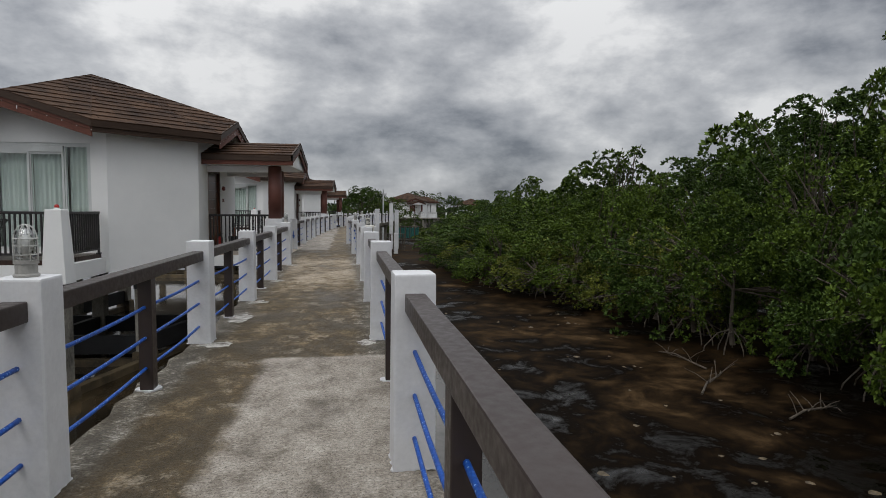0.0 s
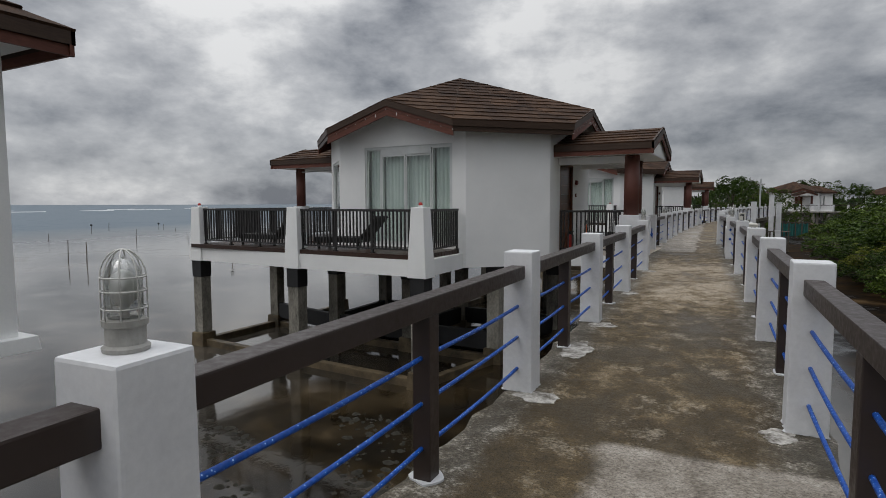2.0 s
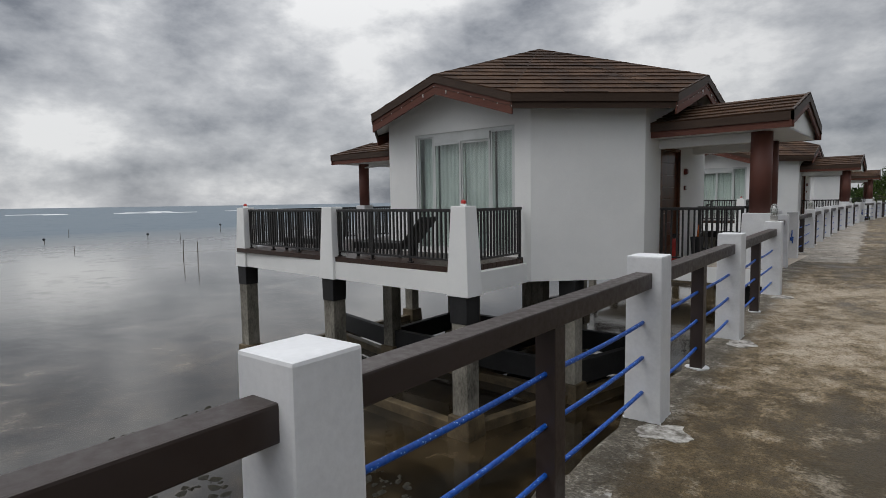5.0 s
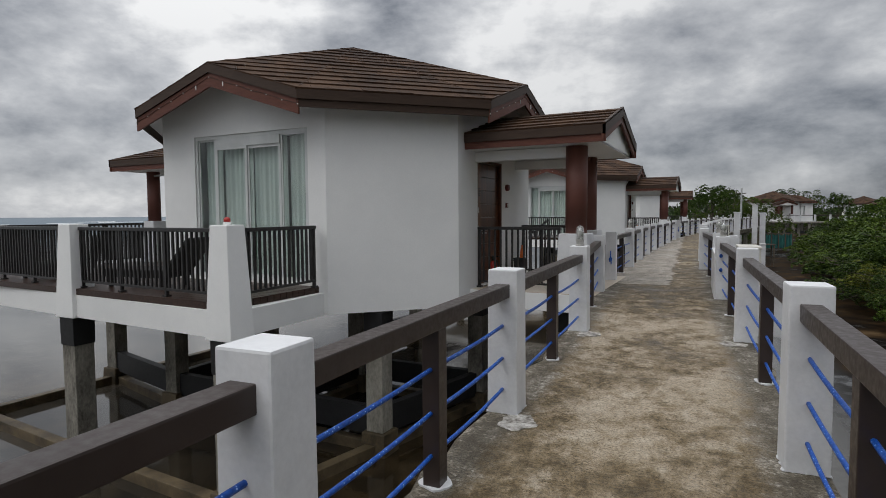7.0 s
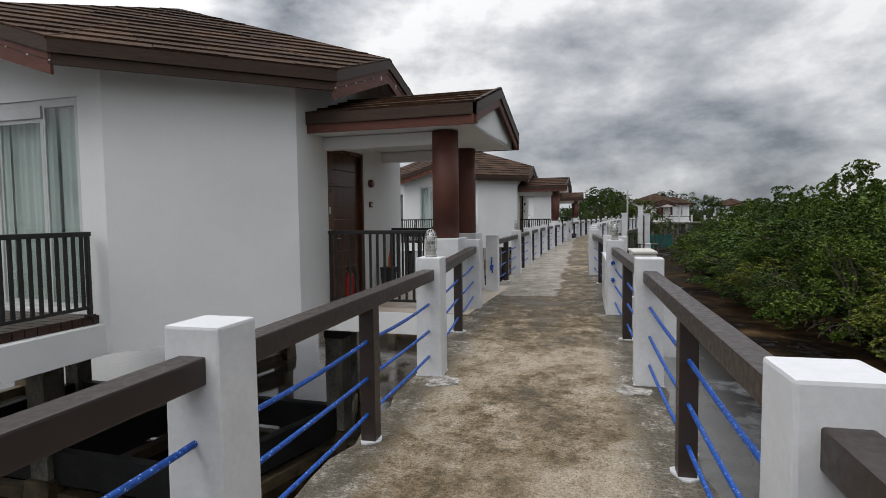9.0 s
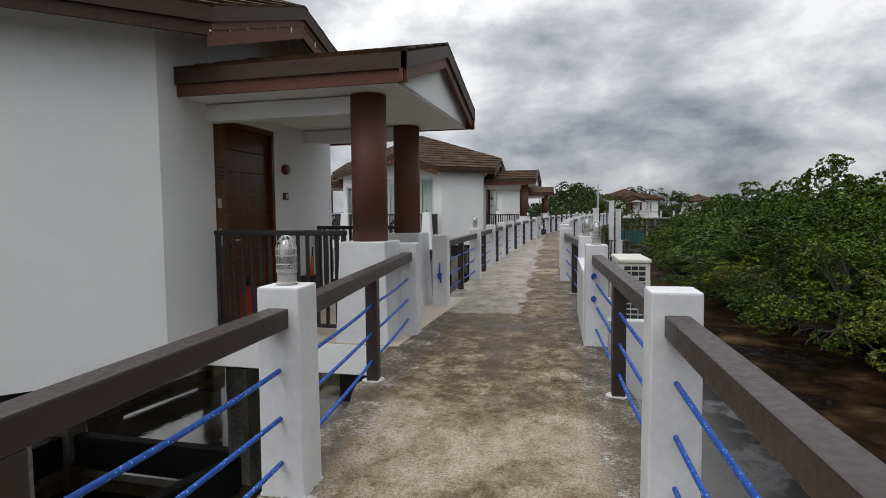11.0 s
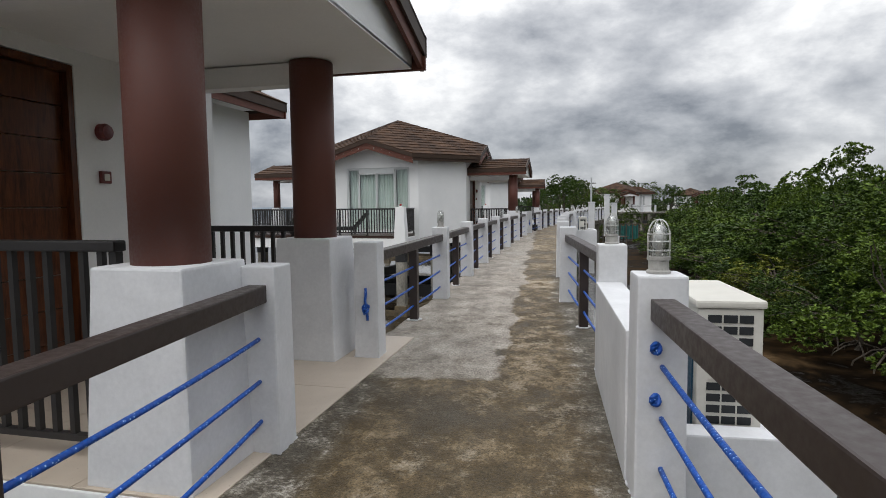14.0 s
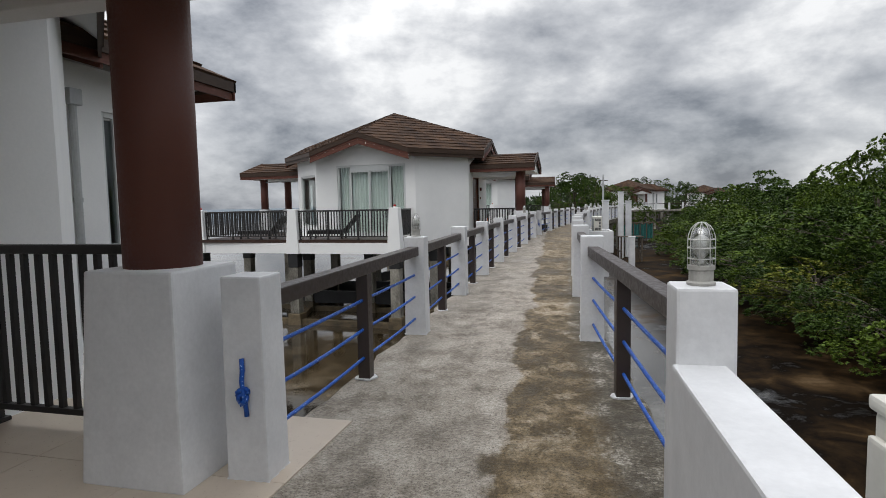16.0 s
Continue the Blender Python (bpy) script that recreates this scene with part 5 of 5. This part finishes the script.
def mangrove(seed, width, low, high, clumps, per_clump, size, material, label, twigs=14, per=7):
    r2 = random.Random(seed)
    tips, hubs = crown_tips(r2, width, low, high, clumps, per_clump)
    e = thing("mangrove_tree", label, "tree", "mangroves along the creek")
    crown = new("crown", leaf_mesh("crown", tips, r2, size, material, per))
    crown.parent = e
    b = bmesh.new()
    top = Vector((r2.uniform(-0.3, 0.3), r2.uniform(-0.3, 0.3), low + (high - low) * 0.55))
    add_tube(b, [(0, 0, 0.3), (0.1, 0.05, low * 0.6 + 0.4), tuple(top)], 0.12, 8, 0.05)
    for k in range(7):
        a = 6.283 * k / 7 + r2.uniform(-0.3, 0.3)
        rr = r2.uniform(0.6, 1.3)
        c, s = math.cos(a), math.sin(a)
        add_tube(b, [(0.05 * c, 0.05 * s, r2.uniform(0.7, 1.2)), (rr * 0.5 * c, rr * 0.5 * s, r2.uniform(0.6, 0.8)), (rr * 0.9 * c, rr * 0.9 * s, 0.2), (rr * c, rr * s, -0.3)], 0.035, 6, 0.025)
    part("trunk", b, M_BARK, e)
    b = bmesh.new()
    for c, r in hubs[::max(1, len(hubs) // twigs)]:
        mid = top.lerp(c, 0.5) + Vector((r2.uniform(-0.3, 0.3), r2.uniform(-0.3, 0.3), -0.25))
        add_tube(b, [tuple(top * 0.7), tuple(mid), tuple(c), tuple(c + (c - mid) * 0.35)], 0.035, 5, 0.01)
    part("branchwork", b, M_BARK, e, "bare grey limbs")
    return e


LAB = "dense green mangrove tree rising from dark shallow water"
KINDS = [
    mangrove(11, 2.0, 0.7, 4.6, 115, 14, 0.135, M_LEAF, LAB, 14, 8),
    mangrove(12, 2.2, 0.8, 5.2, 125, 14, 0.135, M_LEAFD, LAB, 14, 8),
    mangrove(13, 1.8, 0.5, 3.6, 105, 14, 0.12, M_LEAFY, "lighter yellow green mangrove with bare grey twigs", 40, 8),
    mangrove(14, 2.4, 0.9, 5.6, 130, 14, 0.14, M_LEAF, LAB, 14, 8),
    mangrove(15, 1.3, 3.4, 6.6, 60, 12, 0.2, M_LEAFD, "tall thin mangrove with an open dark crown", 18),
    mangrove(16, 2.1, 0.7, 4.8, 75, 9, 0.23, M_LEAF, LAB, 6, 6),
    mangrove(17, 2.3, 0.8, 5.3, 75, 9, 0.23, M_LEAFD, LAB, 6, 6),
    mangrove(18, 2.3, 0.6, 7.6, 210, 15, 0.125, M_LEAFD, LAB, 22, 8),
    mangrove(19, 2.1, 0.6, 6.6, 190, 15, 0.125, M_LEAF, LAB, 30, 8),
]
SHORE = ((11.2, -6), (11.2, 8), (10.9, 16), (10.4, 22), (8.8, 29), (7.6, 36), (7.2, 46), (8.6, 62), (12.5, 85), (19, 115), (30, 150))


def shore(y):
    return float(np.interp(y, [p[1] for p in SHORE], [p[0] for p in SHORE]))


rt = random.Random(77)
spots = []
for row, (off, step, lo, hi) in enumerate(((1.6, 2.1, 0.75, 0.95), (4.4, 2.7, 0.95, 1.2), (8.0, 3.4, 1.05, 1.35), (12.5, 4.6, 1.15, 1.5), (18, 6.5, 1.2, 1.6))):
    y = -4.0 if row < 3 else 2.0
    while y < (112 if row < 3 else 140):
        f = 1.0 + max(0, y - 45) * 0.012
        x = shore(y) + off + rt.uniform(-0.7, 0.7) + 1.1 * noise.noise((y * 0.21, row * 3.1, 0.5))
        spots.append((x, y + rt.uniform(-0.6, 0.6), rt.uniform(lo, hi) * (1 + 0.3 * noise.noise((y * 0.16, row * 1.7, 4.5))), row))
        y += step * f * rt.uniform(0.8, 1.2)
used = set()
for x, y, s, row in spots:
    k = rt.choices((0, 1, 2, 3), (3, 3, 2.2 if row == 0 else 0.5, 2))[0]
    if row >= 2 and rt.random() < 0.05:
        k = 4
    if y < 21 and row in (1, 2):
        k = 7 + int(rt.random() < 0.4)
    if y > 45 or row >= 3:
        k = 5 + int(rt.random() < 0.5)
    near = float(np.interp(y, (0, 9, 13, 17, 22, 28, 36, 46, 60, 100, 140), (2.1, 2.0, 1.97, 1.82, 1.25, 1.11, 0.92, 0.70, 0.64, 0.78, 0.92))) * (0.70, 0.92, 1.08, 1.12, 1.12)[row]
    if k >= 7:
        near *= 0.72
    m = pose(x, y, WATER, 0, 0, rt.uniform(0, 360)) @ Matrix.Diagonal((s, s, s * near * rt.uniform(0.74, 1.0), 1))
    t = copy_thing(KINDS[k], m) if k in used else KINDS[k]
    loc, rot, sc = m.decompose()
    t.location, t.rotation_euler, t.scale = loc, rot.to_euler(), sc
    used.add(k)
# a knot of taller trees behind the fringe
for i, (x, y, s) in enumerate(((15.5, 50, 1.35), (17.5, 54, 1.6), (20, 50, 1.6), (22.5, 56, 1.7), (19, 59, 1.5), (24.5, 52, 1.65), (27, 59, 1.8), (18, 45, 1.2), (22, 47, 1.4))):
    t = copy_thing(KINDS[(1, 3, 0)[i % 3]], pose(x, y, WATER))
    t.location, t.rotation_euler, t.scale = (x, y, WATER), (0, 0, x), (s * 0.75, s * 0.75, s * 0.78)
# clump of trees beyond the row of cottages, and the far woods
for x, y, s in ((2.5, 92, 1.45), (5.2, 95, 1.55), (7.6, 90, 1.3), (0.5, 99, 1.3), (4.0, 103, 1.5), (18, 150, 1.7), (23, 152, 1.9), (13, 156, 1.6), (28, 150, 1.5)):
    t = copy_thing(KINDS[7 + int(x) % 2], pose(x, y, WATER))
    t.location, t.rotation_euler, t.scale = (x, y, WATER), (0, 0, x), (s * 0.9, s * 0.9, s * 0.68)
rf = random.Random(5)
tips = []
for i in range(5200):
    a = radians(rf.uniform(-8, 78))
    d = rf.uniform(190, 330)
    h = rf.random() ** 0.7 * (6.5 + 2.5 * noise.noise((a * 9, 0.2, 0.1)) + 1.5 * noise.noise((a * 40, 1.2, 0.1)))
    p = Vector((d * math.sin(a), d * math.cos(a), WATER + h))
    tips.append((p, Vector((rf.gauss(0, 1), rf.gauss(0, 1), 1.2))))
me = leaf_mesh("far_woods", tips, rf, 1.5, M_HILL, 5)
tagged(new("far_woods", me), "far dark green belt of mangrove woods", "woods", kind="stuff")


# ---------- the far shore, sticks, stakes and weed ----------
rs = random.Random(21)
for i in range(26):
    x, y = rs.uniform(-95, -32), rs.uniform(18, 75)
    h = rs.uniform(0.5, 1.7)
    e = thing("marker_stake", "thin dark wooden stake standing in the shallow sea", "stake", "stakes in the shallows", at=(x, y, WATER))
    b = bmesh.new()
    add_tube(b, [(0, 0, -0.4), (rs.uniform(-0.05, 0.05), 0.02, h * 0.5), (rs.uniform(-0.1, 0.1), 0.04, h)], 0.045, 6, 0.03)
    part("pole", b, M_STICK, e)
    if i % 3 == 0:
        b = bmesh.new()
        add_lathe(b, [(0.05, h - 0.1), (0.16, h), (0.16, h + 0.14), (0.05, h + 0.22)], 8)
        part("float", b, M_SLOT, e, "dark float on top")
surf = bmesh.new()
for i in range(46):
    y0 = rs.uniform(60, 900)
    x0 = -rs.uniform(330, 420) - y0 * 0.12
    ln, w = rs.uniform(8, 40), rs.uniform(0.5, 1.5)
    pts = [(x0 + rs.uniform(-2, 2), y0 + ln * k / 5, WATER + 0.05) for k in range(6)]
    a = [surf.verts.new(p) for p in pts]
    c = [surf.verts.new((p[0] - w * math.sin(math.pi * (k + 0.3) / 5.6) - 0.2, p[1], WATER + 0.35)) for k, p in enumerate(pts)]
    for k in range(5):
        surf.faces.new((a[k], a[k + 1], c[k + 1], c[k]))
tagged(part("surf_line", surf, M_SURF), "thin white lines of surf breaking on the reef", "surf", kind="stuff")
# weed and rubble on the mud
for n, (count, x0, x1, y0, y1, m, lab) in enumerate(((2600, -12, -2.6, 2.0, 12.0, M_WEED, "patches of dark washed up weed on mud"), (130, 2.6, 9.5, 4, 24, M_FOOT, "scattered brown stones and shells on the creek bed"))):
    b = bmesh.new()
    for i in range(count):
        cx, cy = rs.uniform(x0, x1), rs.uniform(y0, y1)
        if noise.noise((cx * 0.5, cy * 0.5, 2.0 + n)) < 0.02:
            continue
        r = rs.uniform(0.02, 0.085) * (1.0 + rs.random())
        k = rs.randint(5, 7)
        ring = [b.verts.new((cx + r * rs.uniform(0.5, 1.3) * math.cos(6.283 * q / k), cy + r * rs.uniform(0.5, 1.3) * math.sin(6.283 * q / k), WATER - 0.01)) for q in range(k)]
        t = b.verts.new((cx + rs.uniform(-0.3, 0.3) * r, cy, WATER + r * rs.uniform(0.15, 0.4)))
        for q in range(k):
            b.faces.new((ring[q], ring[(q + 1) % k], t))
    tagged(part("weed" if n == 0 else "rubble", b, m), lab, "debris", kind="stuff")


def driftwood(at, rz, seed, size):
    r = random.Random(seed)
    e = thing("driftwood", "bare grey dead branch lying in the mud", "branch", "dead branches", at=at, rz=rz)
    b = bmesh.new()
    add_tube(b, [(-size, 0, 0.02), (-size * 0.3, 0.1, 0.12), (size * 0.4, 0.0, 0.16), (size, 0.15, 0.1)], 0.03, 6, 0.012)
    part("branch", b, M_STICK, e)
    for k in range(9):
        u = r.uniform(-0.7, 0.8) * size
        a = r.uniform(0, 6.28)
        ln = size * r.uniform(0.25, 0.6)
        p = Vector((u, 0.05, 0.1))
        q = p + Vector((math.cos(a) * ln, math.sin(a) * ln, r.uniform(0.05, 0.45) * size))
        b = bmesh.new()
        add_tube(b, [tuple(p), tuple(p.lerp(q, 0.5) + Vector((0, 0, 0.04))), tuple(q)], 0.013, 5, 0.005)
        part("twig", b, M_STICK, e)


driftwood((-4.3, 6.6, WATER), 20, 1, 0.9)
driftwood((-4.9, 7.6, WATER), 80, 2, 0.7)
driftwood((9.4, 13.0, WATER), 40, 3, 1.1)
driftwood((9.9, 15.2, WATER), 100, 4, 0.9)
driftwood((10.2, 10.6, WATER), 10, 5, 0.8)


# ---------- jetty clutter beyond the second cottage ----------
def trestle(at, rz):
    e = thing("work_trestle", "weathered timber trestle table standing in the creek", "trestle", at=at, rz=rz)
    for i in range(5):
        part("plank", box((-0.9, -0.5 + i * 0.2, 0), (0.9, -0.31 + i * 0.2, 0.05), 0.006), M_STICK, e)
    for u in (-0.75, 0.75):
        for v in (-0.4, 0.4):
            part("leg", box((u - 0.05, v - 0.05, -2.6), (u + 0.05, v + 0.05, -0.002), 0.006), M_STICK, e)
        part("brace", box((u - 0.03, -0.35, -1.1), (u + 0.03, 0.35, -1.0), 0.006), M_STICK, e)


trestle((5.3, 62.0, -1.2), 8)
for x, y, h, w in ((2.75, 53.0, 1.45, 0.4), (4.9, 64.5, 2.1, 0.42), (5.6, 65.5, 1.4, 0.45), (4.9, 58.0, -1.0, 0.4)):
    e = thing("mooring_pillar", "white painted concrete pillar rising from the creek", "pillar", "pillars in the creek", at=(x, y, WATER))
    b = bmesh.new()
    add_taper(b, (0, 0), (w, w), -0.6, (0, 0), (w * 0.92, w * 0.92), h - WATER, 0.02)
    part("shaft", b, M_POST, e)
    part("cap", box((-w * 0.55, -w * 0.55, h - WATER + 0.002), (w * 0.55, w * 0.55, h - WATER + 0.07), 0.01), M_POST, e)
e = thing("net_pen", "teal netted fish pen on a timber frame in the creek", "pen", at=(8.8, 84.0, WATER), rz=6)
for k in range(6):
    b = bmesh.new()
    add_tube(b, [(-1.75 + 0.7 * k, 0, -0.3), (-1.75 + 0.7 * k, 0.05, 2.1)], 0.06, 6)
    part("pole", b, M_STICK, e)
b = bmesh.new()
rows = []
for k in range(41):
    u = -1.75 + 3.5 * k / 40
    s = 0.22 * math.sin(k * math.pi / 8) ** 2
    rows.append([b.verts.new((u, 0.08 + 0.1 * math.sin(k * 1.7), z)) for z in (0.3, 0.8, 1.4, 2.0 - s)])
for p, q in zip(rows, rows[1:]):
    for k in range(3):
        b.faces.new((p[k], q[k], q[k + 1], p[k + 1]))
part("net", b, M_TEAL, e, "sagging teal net")
b = bmesh.new()
add_tube(b, [(-1.9, 0, 2.04), (1.9, 0, 2.0)], 0.05, 6)
part("top_bar", b, M_STICK, e)
e = thing("utility_pole", "slim grey pole standing beyond the cottages", "pole", at=(5.2, 84, WATER))
b = bmesh.new()
add_tube(b, [(0, 0, -0.5), (0, 0, 4.0), (0, 0, 7.4)], 0.13, 10, 0.09)
part("shaft", b, M_PIPE, e)
b = bmesh.new()
add_box(b, (-0.5, -0.05, 6.7), (0.5, 0.05, 6.8), 0.01)
part("crossarm", b, M_STICK, e)
# railed landing in front of the far cottages
e = thing("far_landing", "white railed concrete landing in front of the far cottages", "jetty", at=(17, 112, 0), rz=4)
part("slab", box((-12, -0.9, -0.25), (14, 0.9, 0), 0.02), M_LEG, e)
for k in range(14):
    part("post", box((-11.9 + 2 * k, -0.95, 0.002), (-11.65 + 2 * k, -0.7, 1.08), 0.01), M_POST, e)
    part("pier", box((-11.9 + 2 * k, -0.2, WATER - 0.4), (-11.6 + 2 * k, 0.1, -0.252)), M_LEG, e)
part("rail", box((-12, -0.87, 0.88), (14, -0.78, 0.97), 0.006), M_RAIL, e)
